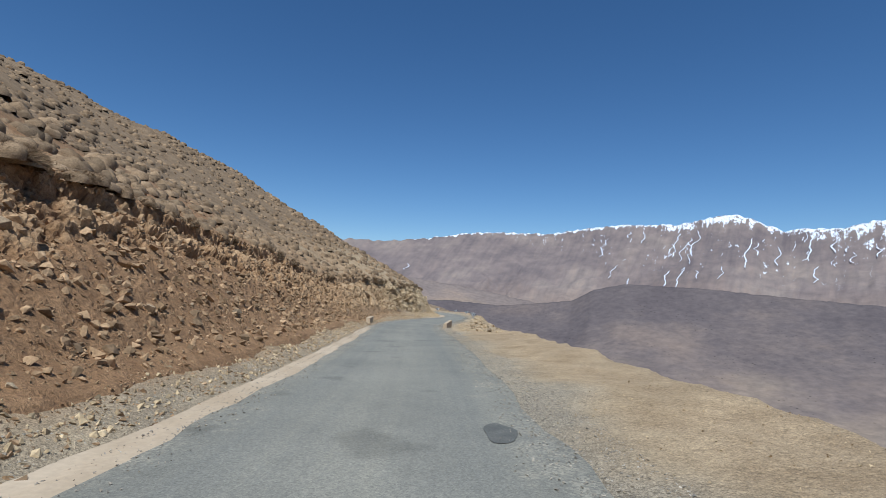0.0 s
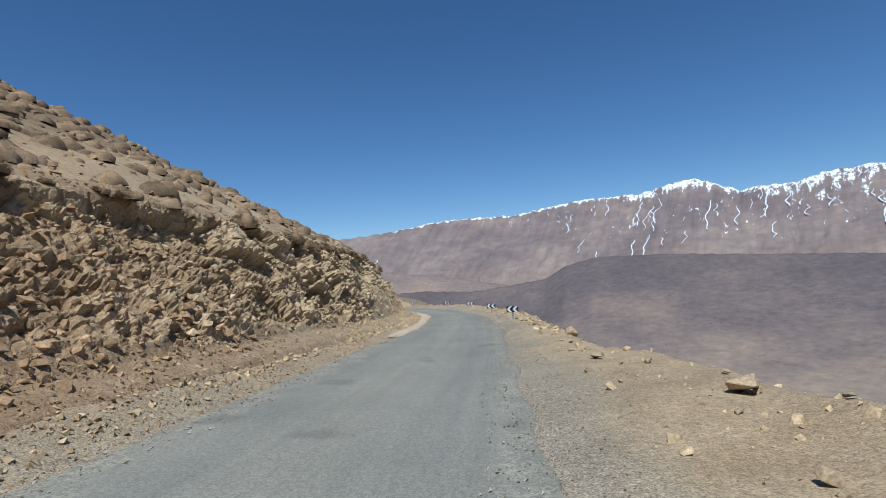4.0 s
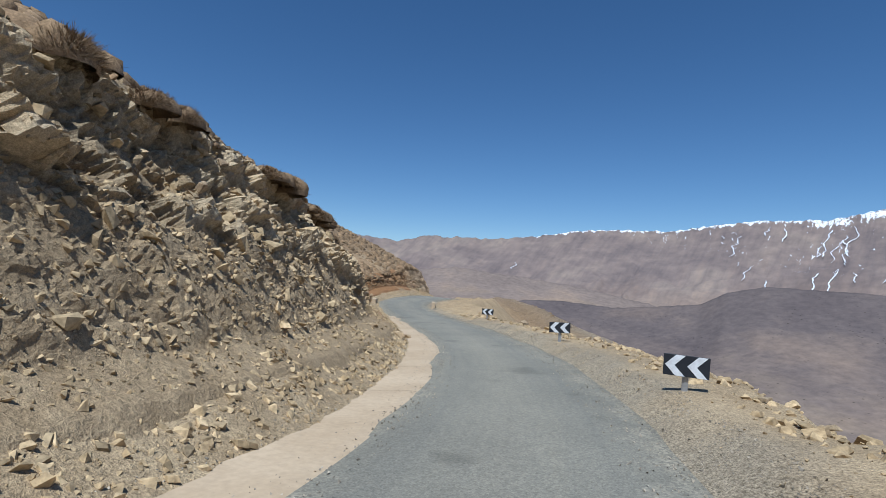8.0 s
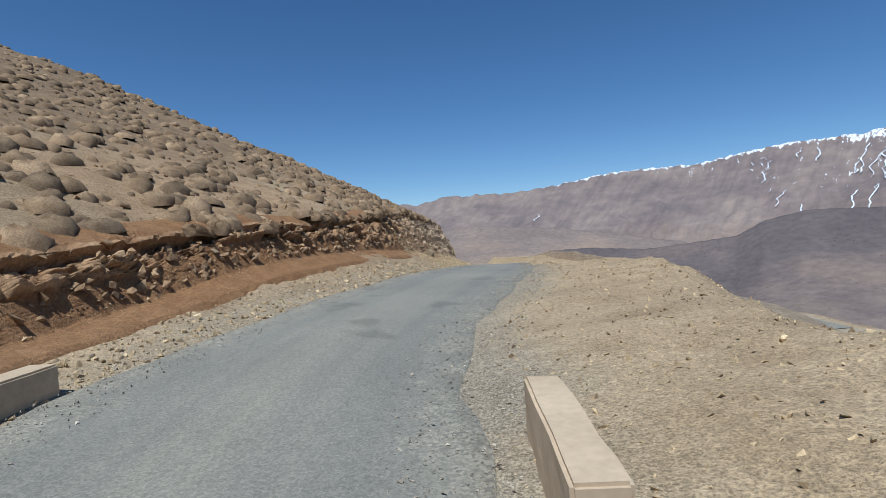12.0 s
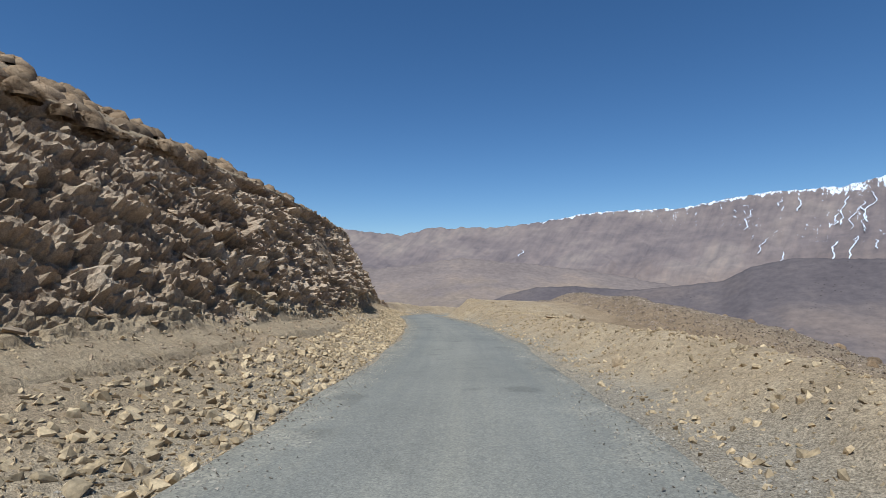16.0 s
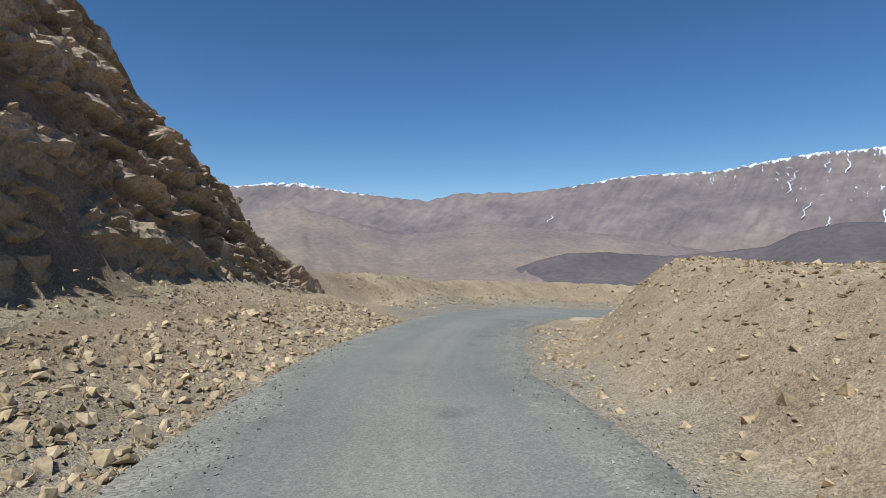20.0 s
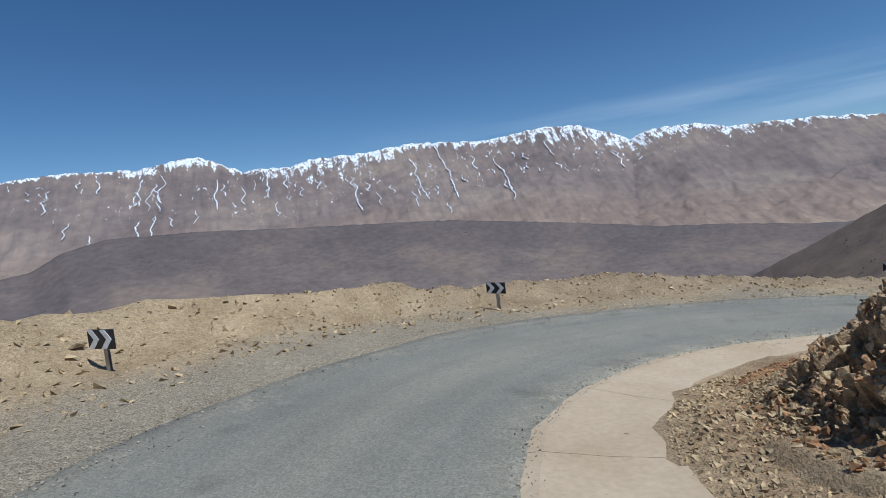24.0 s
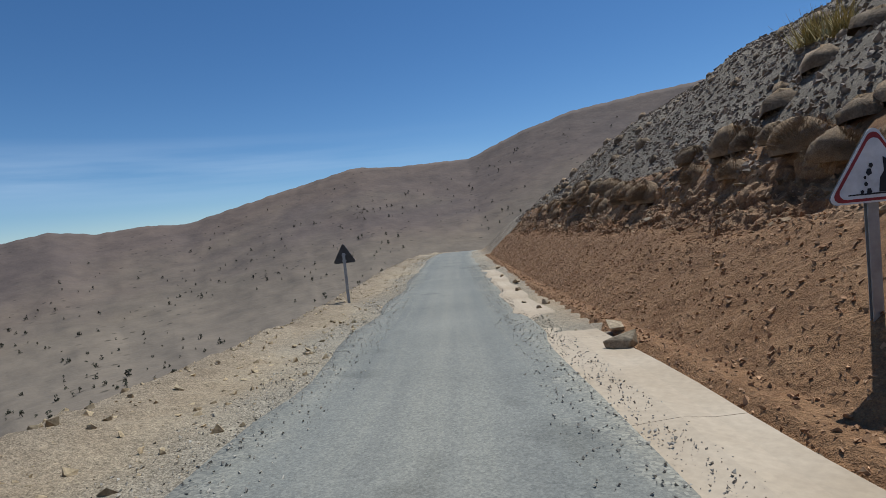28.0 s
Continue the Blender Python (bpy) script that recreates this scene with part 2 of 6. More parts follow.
def beside_road(px, py, legs, rough):
    """Ground height by one stretch of the road, with distance, place along it and how much it is a rock cut."""
    rp, rr, params = RP[legs], RR[legs], PARAMS[legs]
    dx, dy = px[:, None] - rp[None, :, 0], py[:, None] - rp[None, :, 1]
    d2 = dx * dx + dy * dy
    k = d2.argmin(1)
    n = np.arange(len(px))
    across = dx[n, k] * rr[k, 0] + dy[n, k] * rr[k, 1]
    d = np.sqrt(d2[n, k])
    w = 1 / (d2 + 0.3) ** 4
    q = (w @ params) / w.sum(1)[:, None]
    sg = np.where(across >= 0, 1.0, -1.0)
    sd = np.where(np.abs(across) > 0.5 * d, sg * d, across)
    zb, half, bank, la, lr, lc, lf, lh, rf, rfall, rb, rface, rtop, rh, ss = q.T
    e = np.maximum(d - half, 0)
    lean = np.tan(np.radians(bank)) * np.clip(sd, -5.5, 5.5)
    wob = 0.5 * fbm(px / 3.1, py / 3.1, 3) if rough else 0 * px
    ew = e + 0.8 * wob * smooth(1.0, 3.0, e)
    cut_w = np.maximum(lc, 0) / lf
    zl = lr * np.clip(ew - 0.3, 0, la - 0.3) + lf * np.clip(ew - la, 0, cut_w) + lh * np.maximum(ew - la - cut_w, 0)
    zr = rfall * np.minimum(ew, rf) + rface * np.clip(ew - rf, 0, np.maximum(rb, 0) / rface)
    zr = zr + rh * np.maximum(ew - rf - np.maximum(rb, 0) / rface - rtop, 0)
    zr = zr + 0.2 * np.clip(ew - 1.3, 0, np.maximum(rf - 1.3, 0)) * smooth(229, 235, ss) * smooth(254, 246, ss)
    top_r = np.interp(ss, [0, 232, 240, 262, 270, 280, 290, 304, 335], [60, 60, 4.0, 5.5, 8.2, 9.0, 7.5, 4.0, 2.0])
    zr = -0.6 * np.logaddexp(-top_r / 0.6, -zr / 0.6)
    z = zb + lean + np.where(sg < 0, zl, zr)
    cut_l = smooth(-0.4, 0.4, ew - la) * smooth(0.6, -0.6, ew - la - cut_w) * smooth(0.5, 1.5, lc)
    cut_r = smooth(-0.3, 0.3, ew - rf) * smooth(0.6, -0.6, ew - rf - rb / rface) * smooth(0.9, 1.6, rb)
    cut = np.where(sg < 0, cut_l, cut_r)
    if rough:
        z = z + smooth(0.2, 1.5, e) * (0.07 * fbm(px / 0.9, py / 0.9, 2) + 0.16 * fbm(px / 2.6, py / 2.6, 3)) + smooth(8, 25, e) * 1.2 * fbm(px / 14, py / 14, 3)
    return z, sd, d, ss, cut


def land(x, y, rough=True):
    """Height of the ground, distance from the road's middle (right is positive), metres along it, and how much it is a rock cut."""
    x, y = np.ravel(x).astype(float), np.ravel(y).astype(float)
    out = np.empty((5, len(x)))
    for i in range(0, len(x), 20000):
        px, py = x[i : i + 20000], y[i : i + 20000]
        z1, s1, d1, a1, c1 = beside_road(px, py, slice(0, SPLIT + 1), rough)
        z2, s2, d2, a2, c2 = beside_road(px, py, slice(SPLIT, None), rough)
        w2 = smooth(0.35, 0.68, d1 / (d1 + d2 + 1e-9))
        first = d1 <= d2
        d = np.minimum(d1, d2)
        wide = smooth(32, 90, d)
        near = z1 * (1 - w2) + z2 * w2
        pick = lambda p, q: np.where(first, p, q)
        near = near + 0.35 * np.exp(-((px + 51.0) ** 2 + (py - 237.0) ** 2) / 6)
        out[:, i : i + 20000] = near * (1 - wide) + far_height(px, py) * wide, pick(s1, s2), d, pick(a1, a2), pick(c1, c2)
    return out


# ---- materials ----
def material(name, rough=0.9):
    m = bpy.data.materials.new(name)
    m.use_nodes = True
    b = m.node_tree.nodes["Principled BSDF"]
    b.inputs["Roughness"].default_value = rough
    b.inputs["Specular IOR Level"].default_value = 0.25
    return m, m.node_tree.nodes, m.node_tree.links, b


def noise_node(n, l, scale, detail=4.0, rough=0.55, coord=None, kind="ShaderNodeTexNoise"):
    t = n.new(kind)
    t.inputs["Scale"].default_value = scale
    if kind == "ShaderNodeTexNoise":
        t.inputs["Detail"].default_value, t.inputs["Roughness"].default_value = detail, rough
    if coord is not None:
        l.new(coord, t.inputs["Vector"])
    return t


def ramp(n, l, source, stops):
    r = n.new("ShaderNodeValToRGB")
    while len(r.color_ramp.elements) < len(stops):
        r.color_ramp.elements.new(0.5)
    for e, (pos, col) in zip(r.color_ramp.elements, stops):
        e.position, e.color = pos, (*col, 1)
    l.new(source, r.inputs[0])
    return r.outputs[0]


def mix(n, l, fac, a, b, mode="MIX"):
    m = n.new("ShaderNodeMix")
    m.data_type, m.blend_type = "RGBA", mode
    for sock, v in ((m.inputs[0], fac), (m.inputs[6], a), (m.inputs[7], b)):
        if hasattr(v, "links"):
            l.new(v, sock)
        elif isinstance(v, tuple):
            sock.default_value = (*v, 1)
        else:
            sock.default_value = v
    return m.outputs[2]


def calc(n, l, op, a, b=0.0, clamp=False):
    m = n.new("ShaderNodeMath")
    m.operation, m.use_clamp = op, clamp
    for sock, v in ((m.inputs[0], a), (m.inputs[1], b)):
        if hasattr(v, "links"):
            l.new(v, sock)
        else:
            sock.default_value = v
    return m.outputs[0]


def bump(n, l, b, height, strength, distance):
    k = n.new("ShaderNodeBump")
    k.inputs["Strength"].default_value, k.inputs["Distance"].default_value = strength, distance
    l.new(height, k.inputs["Height"])
    l.new(k.outputs[0], b.inputs["Normal"])


def mottled(name, dark, light, scale, fine, rough=0.9, bump_d=0.01, per_island=0.0, random_obj=0.0, grain=(0.6, 1.25)):
    """A rough mineral or earthy surface with stains and grain."""
    m, n, l, b = material(name, rough)
    pos = n.new("ShaderNodeNewGeometry")
    a = noise_node(n, l, scale, 4, 0.6, pos.outputs["Position"])
    g = noise_node(n, l, fine, 3, 0.6, pos.outputs["Position"])
    col = ramp(n, l, a.outputs[0], [(0.3, dark), (0.7, light)])
    specks = ramp(n, l, g.outputs[0], [(0.3, (grain[0],) * 3), (0.75, (grain[1],) * 3)])
    col = mix(n, l, 1.0, col, specks, "MULTIPLY")
    if per_island or random_obj:
        src = pos.outputs["Random Per Island"] if per_island else n.new("ShaderNodeObjectInfo").outputs["Random"]
        k = per_island or random_obj
        v = ramp(n, l, src, [(0, (1 - k, 1 - k, 1 - k)), (0.5, (1, 0.97, 0.92)), (1, (1 + k, 1 + k * 0.92, 1 + k * 0.8))])
        col = mix(n, l, 1.0, col, v, "MULTIPLY")
    l.new(col, b.inputs["Base Color"])
    bump(n, l, b, g.outputs[0], 0.6, bump_d)
    return m


def ground_material():
    m, n, l, b = material("hillside_ground", 0.95)
    pos = n.new("ShaderNodeNewGeometry").outputs["Position"]
    big = noise_node(n, l, 0.12, 4, 0.6, pos)
    mid = noise_node(n, l, 1.1, 4, 0.6, pos)
    fine = noise_node(n, l, 14, 4, 0.65, pos)
    stone = noise_node(n, l, 45, 3, 0.7, pos)
    bare = n.new("ShaderNodeAttribute")
    bare.attribute_name = "bare_rock"
    red = n.new("ShaderNodeAttribute")
    red.attribute_name = "red_soil"
    hill = n.new("ShaderNodeAttribute")
    hill.attribute_name = "hill"
    gray = n.new("ShaderNodeAttribute")
    gray.attribute_name = "gray_scree"
    dirt = ramp(n, l, mid.outputs[0], [(0.3, (0.32, 0.24, 0.145)), (0.7, (0.46, 0.36, 0.23))])
    redc = ramp(n, l, mid.outputs[0], [(0.3, (0.235, 0.118, 0.05)), (0.7, (0.35, 0.192, 0.088))])
    scree = ramp(n, l, mid.outputs[0], [(0.3, (0.175, 0.138, 0.098)), (0.7, (0.285, 0.235, 0.17))])
    hillc = ramp(n, l, mid.outputs[0], [(0.3, (0.17, 0.118, 0.07)), (0.7, (0.265, 0.19, 0.117))])
    col = mix(n, l, red.outputs["Fac"], dirt, redc)
    col = mix(n, l, gray.outputs["Fac"], col, scree)
    col = mix(n, l, hill.outputs["Fac"], col, hillc)
    rockc = ramp(n, l, mid.outputs[0], [(0.3, (0.18, 0.13, 0.083)), (0.7, (0.36, 0.265, 0.175))])
    col = mix(n, l, bare.outputs["Fac"], col, rockc)
    gravel = n.new("ShaderNodeAttribute")
    gravel.attribute_name = "gravel"
    col = mix(n, l, gravel.outputs["Fac"], col, ramp(n, l, stone.outputs[0], [(0.35, (0.155, 0.145, 0.12)), (0.5, (0.25, 0.232, 0.19)), (0.68, (0.36, 0.335, 0.28))]))
    patch = ramp(n, l, big.outputs[0], [(0.3, (0.86, 0.84, 0.82)), (0.7, (1.12, 1.1, 1.06))])
    col = mix(n, l, 1.0, col, patch, "MULTIPLY")
    grain = ramp(n, l, fine.outputs[0], [(0.3, (0.72, 0.71, 0.7)), (0.7, (1.22, 1.21, 1.2))])
    col = mix(n, l, 1.0, col, grain, "MULTIPLY")
    st = ramp(n, l, stone.outputs[0], [(0.34, (0.62, 0.61, 0.6)), (0.5, (1, 1, 1)), (0.66, (1.32, 1.3, 1.26))])
    col = mix(n, l, 1.0, col, st, "MULTIPLY")
    l.new(col, b.inputs["Base Color"])
    h = calc(n, l, "ADD", fine.outputs[0], calc(n, l, "MULTIPLY", stone.outputs[0], 0.6))
    bump(n, l, b, h, 0.9, 0.04)
    return m


def asphalt_material():
    m, n, l, b = material("worn_asphalt", 0.85)
    geo = n.new("ShaderNodeNewGeometry").outputs["Position"]
    uv = n.new("ShaderNodeAttribute")
    uv.attribute_name = "across"
    a = noise_node(n, l, 0.35, 5, 0.6, geo)
    g = noise_node(n, l, 55, 3, 0.7, geo)
    chip = noise_node(n, l, 42, kind="ShaderNodeTexVoronoi", coord=geo)
    col = ramp(n, l, a.outputs[0], [(0.3, (0.192, 0.181, 0.151)), (0.7, (0.246, 0.230, 0.189))])
    grain = ramp(n, l, g.outputs[0], [(0.3, (0.72, 0.72, 0.72)), (0.7, (1.25, 1.25, 1.24))])
    col = mix(n, l, 1.0, col, grain, "MULTIPLY")
    chips = ramp(n, l, chip.outputs["Color"], [(0.2, (0.74, 0.74, 0.74)), (0.8, (1.27, 1.25, 1.21))])
    col = mix(n, l, 0.5, col, chips, "MULTIPLY")
    track = ramp(n, l, uv.outputs["Fac"], [(0.0, (1.05, 1.03, 0.98)), (0.25, (0.90, 0.91, 0.92)), (0.5, (1.04, 1.03, 1.01)), (0.75, (0.90, 0.91, 0.92)), (1.0, (1.05, 1.03, 0.98))])
    col = mix(n, l, 1.0, col, track, "MULTIPLY")
    far_along = n.new("ShaderNodeAttribute")
    far_along.attribute_name = "along"
    lane = n.new("ShaderNodeCombineXYZ")
    l.new(calc(n, l, "MULTIPLY", uv.outputs["Fac"], 15.0), lane.inputs[0])
    l.new(calc(n, l, "MULTIPLY", far_along.outputs["Fac"], 0.10), lane.inputs[1])
    streak = noise_node(n, l, 1.0, 4, 0.6, lane.outputs[0])
    col = mix(n, l, 1.0, col, ramp(n, l, streak.outputs[0], [(0.32, (0.92, 0.92, 0.93)), (0.5, (1, 1, 1)), (0.68, (1.07, 1.06, 1.04))]), "MULTIPLY")
    patch = noise_node(n, l, 0.9, 2, 0.4, geo)
    col = mix(n, l, 1.0, col, ramp(n, l, patch.outputs[0], [(0.28, (0.78, 0.78, 0.78)), (0.36, (1, 1, 1))]), "MULTIPLY")
    dust = noise_node(n, l, 1.6, 5, 0.7, geo)
    edge = calc(n, l, "ABSOLUTE", calc(n, l, "SUBTRACT", uv.outputs["Fac"], 0.5))
    edge = calc(n, l, "ADD", calc(n, l, "MULTIPLY", edge, 2.0), calc(n, l, "MULTIPLY", calc(n, l, "SUBTRACT", dust.outputs[0], 0.5), 1.4))
    edge = ramp(n, l, edge, [(0.66, (0, 0, 0)), (0.98, (1, 1, 1))])
    grit = ramp(n, l, chip.outputs["Color"], [(0.2, (0.17, 0.155, 0.125)), (0.5, (0.27, 0.24, 0.18)), (0.85, (0.38, 0.34, 0.26))])
    col = mix(n, l, edge, col, grit)
    l.new(col, b.inputs["Base Color"])
    bump(n, l, b, g.outputs[0], 0.5, 0.006)
    return m


GROUND, ASPHALT = ground_material(), asphalt_material()
CONCRETE = mottled("dusty_concrete", (0.40, 0.30, 0.195), (0.50, 0.39, 0.27), 0.7, 14, 0.9, 0.0015, grain=(0.9, 1.08))
WALL_STONE = mottled("rendered_parapet", (0.42, 0.315, 0.205), (0.52, 0.40, 0.27), 1.6, 14, 0.9, 0.0015, grain=(0.9, 1.08))
ROCK_TAN = mottled("tan_rock", (0.32, 0.232, 0.13), (0.55, 0.425, 0.26), 1.6, 18, 0.9, 0.02, per_island=0.35)
ROCK_GRAY = mottled("gray_rock", (0.25, 0.215, 0.17), (0.43, 0.385, 0.315), 1.6, 18, 0.9, 0.02, per_island=0.35)
ROCK_SLOPE = mottled("purple_gray_rock", (0.185, 0.138, 0.10), (0.38, 0.30, 0.225), 1.6, 18, 0.9, 0.02, per_island=0.4)
ROCK_RED = mottled("red_scree_stone", (0.25, 0.122, 0.056), (0.50, 0.305, 0.165), 1.6, 18, 0.9, 0.02, per_island=0.4)
ROCK_CLIFF = mottled("dark_cliff_rock", (0.255, 0.185, 0.118), (0.50, 0.375, 0.25), 2.6, 22, 0.9, 0.04, per_island=0.3)
ROCK_BROWN = mottled("brown_rock", (0.215, 0.135, 0.07), (0.44, 0.295, 0.168), 1.6, 18, 0.9, 0.02, per_island=0.35)
SHRUB = mottled("dry_cushion_shrub", (0.17, 0.112, 0.064), (0.34, 0.24, 0.145), 2.5, 30, 0.95, 0.03, per_island=0.3)
SHRUB_PALE = mottled("pale_cushion_shrub", (0.24, 0.155, 0.085), (0.42, 0.295, 0.175), 6, 70, 0.95, 0.06, random_obj=0.2)
STRAW = mottled("dry_yellow_grass", (0.35, 0.27, 0.09), (0.52, 0.42, 0.18), 4, 40, 0.9, 0.01, per_island=0.2)
TREE_GREEN = mottled("juniper_foliage", (0.05, 0.052, 0.033), (0.10, 0.098, 0.062), 2, 20, 0.95, 0.05, per_island=0.3)


# ---- building helpers ----
def mesh_object(name, verts, faces, mat, parent=None, smooth_shade=False):
    me = bpy.data.meshes.new(name)
    me.from_pydata([tuple(v) for v in verts] if not isinstance(verts, np.ndarray) else verts.tolist(), [], faces.tolist() if isinstance(faces, np.ndarray) else faces)
    me.materials.append(mat)
    if smooth_shade:
        me.polygons.foreach_set("use_smooth", [True] * len(me.polygons))
    ob = new(name, me)
    if parent:
        ob.parent = parent
    return ob


def part(name, bm, mat, parent, label=""):
    me = bpy.data.meshes.new(name)
    bm.to_mesh(me)
    bm.free()
    me.materials.append(mat)
    ob = new(name, me)
    ob.parent = parent
    return tagged(ob, label)


def grid_faces(nu, nv):
    i = np.arange(nu - 1)[:, None] * nv + np.arange(nv - 1)[None, :]
    i = i.ravel()
    return np.stack([i, i + nv, i + nv + 1, i + 1], 1)


def put_attr(me, name, values):
    a = me.attributes.new(name, "FLOAT", "POINT")
    a.data.foreach_set("value", np.asarray(values, np.float32))


# ---- ground: one sheet out to the horizon ----
def spread(lo, hi, step, limit, grow=1.16):
    mid_part = np.arange(lo, hi + step, step)
    def tail(first):
        out, d, x = [], step, 0.0
        while x < limit:
            d *= grow
            x += d
            out.append(x)
        return np.array(out)
    t = tail(0)
    return np.r_[lo - t[::-1], mid_part, mid_part[-1] + t]


GUTTER_L = ([62, 80, 88, 97, 105, 112], [0.52, 0.62, 1.0, 1.25, 0.7, 0.25])
INNER_R = ([232, 238, 244, 252, 258, 264, 270], [0.1, 0.0, 0.0, 0.05, 0.2, 0.32, 0.32])
GUTTER_R = ([232, 235, 239, 246, 252, 258, 266, 270], [0.3, 0.95, 1.25, 1.12, 0.98, 0.8, 0.9, 0.85])
GX, GY = spread(-90, 12, 0.42, 4300, 1.2), spread(-8, 244, 0.48, 4300, 1.2)
XX, YY = np.meshgrid(GX, GY, indexing="ij")
gz, gside, gdist, gs, gcut = land(XX, YY)
ghalf = np.interp(gs, RS, HALF)
under = smooth(ghalf + 0.35, ghalf - 0.15, gdist)
gz = gz - 0.05 * under - 0.03
ge = gdist - ghalf
out_l, out_r = np.interp(gs, *GUTTER_L), np.interp(gs, *GUTTER_R)
in_r = np.interp(gs, *INNER_R)
bed = smooth(-0.5, -0.2, ge - in_r) * smooth(out_r, out_r - 0.25, ge) * ((gs > 233) & (gs < 271) & (gside > 0))
bed = bed + smooth(-0.6, -0.3, ge) * smooth(out_l, out_l - 0.25, ge) * ((gs > 62.5) & (gs < 110) & (gside < 0))
gz = gz - 0.10 * bed
radius = np.hypot(XX.ravel() + 60, YY.ravel() - 200)
gz = np.where(radius > 1500, gz - 60 * smooth(1500, 2600, radius), gz)
surface_z = gz.copy()
# the sheet runs on below the rock faces, which are built apart
at_g = lambda table: np.interp(gs, RS, table)
foot_l, foot_r = ge - at_g(L_APRON), ge - at_g(R_FLAT)
wide_l, wide_r = at_g(L_CUT) / at_g(L_FACE), at_g(R_BANK) / at_g(R_FACE)
gz = gz - 1.0 * smooth(-0.3, 0.1, foot_l) * smooth(0.7, 0.2, foot_l - wide_l) * ((gside < 0) & (gs > -12) & (gs < 227.5))
gz = gz - 0.6 * smooth(-0.15, 0.15, foot_r) * smooth(0.6, 0.2, foot_r - wide_r) * ((gside > 0) & (gs > 231) & (gs < 300))
ground = mesh_object("ground", np.stack([XX.ravel(), YY.ravel(), gz], 1), grid_faces(len(GX), len(GY)), GROUND, smooth_shade=True)
tagged(ground, "dry stony tan and brown mountainside falling to a valley", "ground", kind="structure")
RED = along([(0, 0.85), (28, 0.85), (45, 0.5), (58, 0.05), (100, 0.05), (108, 0.3), (130, 0.4), (148, 0.45), (160, 0.2), (240, 0.15), (250, 0.95), (300, 0.9)])
GRAYS = along([(0, 0), (70, 0.05), (80, 0.2), (98, 0.2), (106, 0.1), (150, 0.1), (172, 0.3), (200, 0.3), (222, 0.1), (250, 0.3), (264, 1.0), (330, 1.0)])
ledge = np.abs(gside) - ghalf
lefty = np.where(gs < 228, gside < 0, gside > 0)
put_attr(ground.data, "red_soil", np.interp(gs, RS, RED) * smooth(0.4, 2.0, ledge) * np.where(lefty, 1, 0.15) * np.clip(0.6 + 1.4 * (fbm(XX.ravel() / 5, YY.ravel() / 5, 3) + 0.3), 0, 1))
put_attr(ground.data, "gray_scree", np.interp(gs, RS, GRAYS) * smooth(0.4, 2.0, ledge) * np.where(lefty, 1, np.where(gs > 250, 0.6, 0.1)))
put_attr(ground.data, "gravel", np.clip(smooth(1.5, 0.15, ledge + 0.9 * fbm(XX.ravel() / 1.7, YY.ravel() / 1.7, 3) - 1.4 * smooth(226, 232, gs) * smooth(256, 250, gs) * (gside < 0)) * 0.85, 0, 1) * np.where((gs < 228) & (gside < 0), np.interp(gs, [50, 60, 112, 125], [0.45, 0.1, 0.1, 0.45]), np.where((gs > 228) & (gs < 256) & (gside > 0), 0.1, 0.75)))
put_attr(ground.data, "bare_rock", np.clip(gcut * 1.2, 0, 1) * np.interp(gs, [0, 50, 60, 100, 108, 143, 152, 224, 232, 300], [0.15, 0.2, 0.3, 0.3, 0.5, 0.6, 1, 1, 0.3, 0.3]) * np.where((gs < 230) & (gside > 0), 0.1, 1))
put_attr(ground.data, "hill", np.clip(smooth(6, 14, ledge), 0, 1))

def ground_z(x, y):
    """Height of the ground, with the slopes of the cuts."""
    x, y = np.atleast_1d(np.asarray(x, float)), np.atleast_1d(np.asarray(y, float))
    i = np.clip(np.searchsorted(GX, x) - 1, 0, len(GX) - 2)
    j = np.clip(np.searchsorted(GY, y) - 1, 0, len(GY) - 2)
    u, v = (x - GX[i]) / (GX[i + 1] - GX[i]), (y - GY[j]) / (GY[j + 1] - GY[j])
    g = surface_z.reshape(len(GX), len(GY))
    return (g[i, j] * (1 - u) + g[i + 1, j] * u) * (1 - v) + (g[i, j + 1] * (1 - u) + g[i + 1, j + 1] * u) * v


# ---- road ----
def strip(name, s0, s1, offs, lift, mat, step=1.0, attr=None, wobble=0.0, thick=0.12):
    """A band along the road: offs gives the sideways places at each metre."""
    sel = np.arange(s0, s1, step)
    cx, cy = np.interp(sel, RS, RP[:, 0]), np.interp(sel, RS, RP[:, 1])
    rx, ry = np.interp(sel, RS, RR[:, 0]), np.interp(sel, RS, RR[:, 1])
    cz, bk = np.interp(sel, RS, RP[:, 2]), np.interp(sel, RS, BANK)
    rows = []
    for k, s in enumerate(sel):
        o = np.array(offs(s))
        if wobble:
            a = wobble * (vnoise(np.array(s / 1.3), np.array(3.0)) - 0.5) * 2
            c = wobble * (vnoise(np.array(s / 1.3), np.array(8.0)) - 0.5) * 2
            o[:2] += a
            o[-2:] += c
        up = np.full(len(o), float(lift))
        up[0] = up[-1] = lift - thick
        rows.append(np.stack([cx[k] + rx[k] * o, cy[k] + ry[k] * o, cz[k] + np.tan(np.radians(bk[k])) * o + up], 1))
    v = np.array(rows)
    ob = mesh_object(name, v.reshape(-1, 3), grid_faces(v.shape[0], v.shape[1]), mat, smooth_shade=True)
    if attr:
        put_attr(ob.data, attr, np.tile(np.linspace(0, 1, v.shape[1]), v.shape[0]))
        put_attr(ob.data, "along", np.repeat(sel, v.shape[1]))
    return ob


def road_offs(s):
    h = np.interp(s, RS, HALF)
    return np.r_[-h - 0.06, np.linspace(-h, h, 13), h + 0.06]


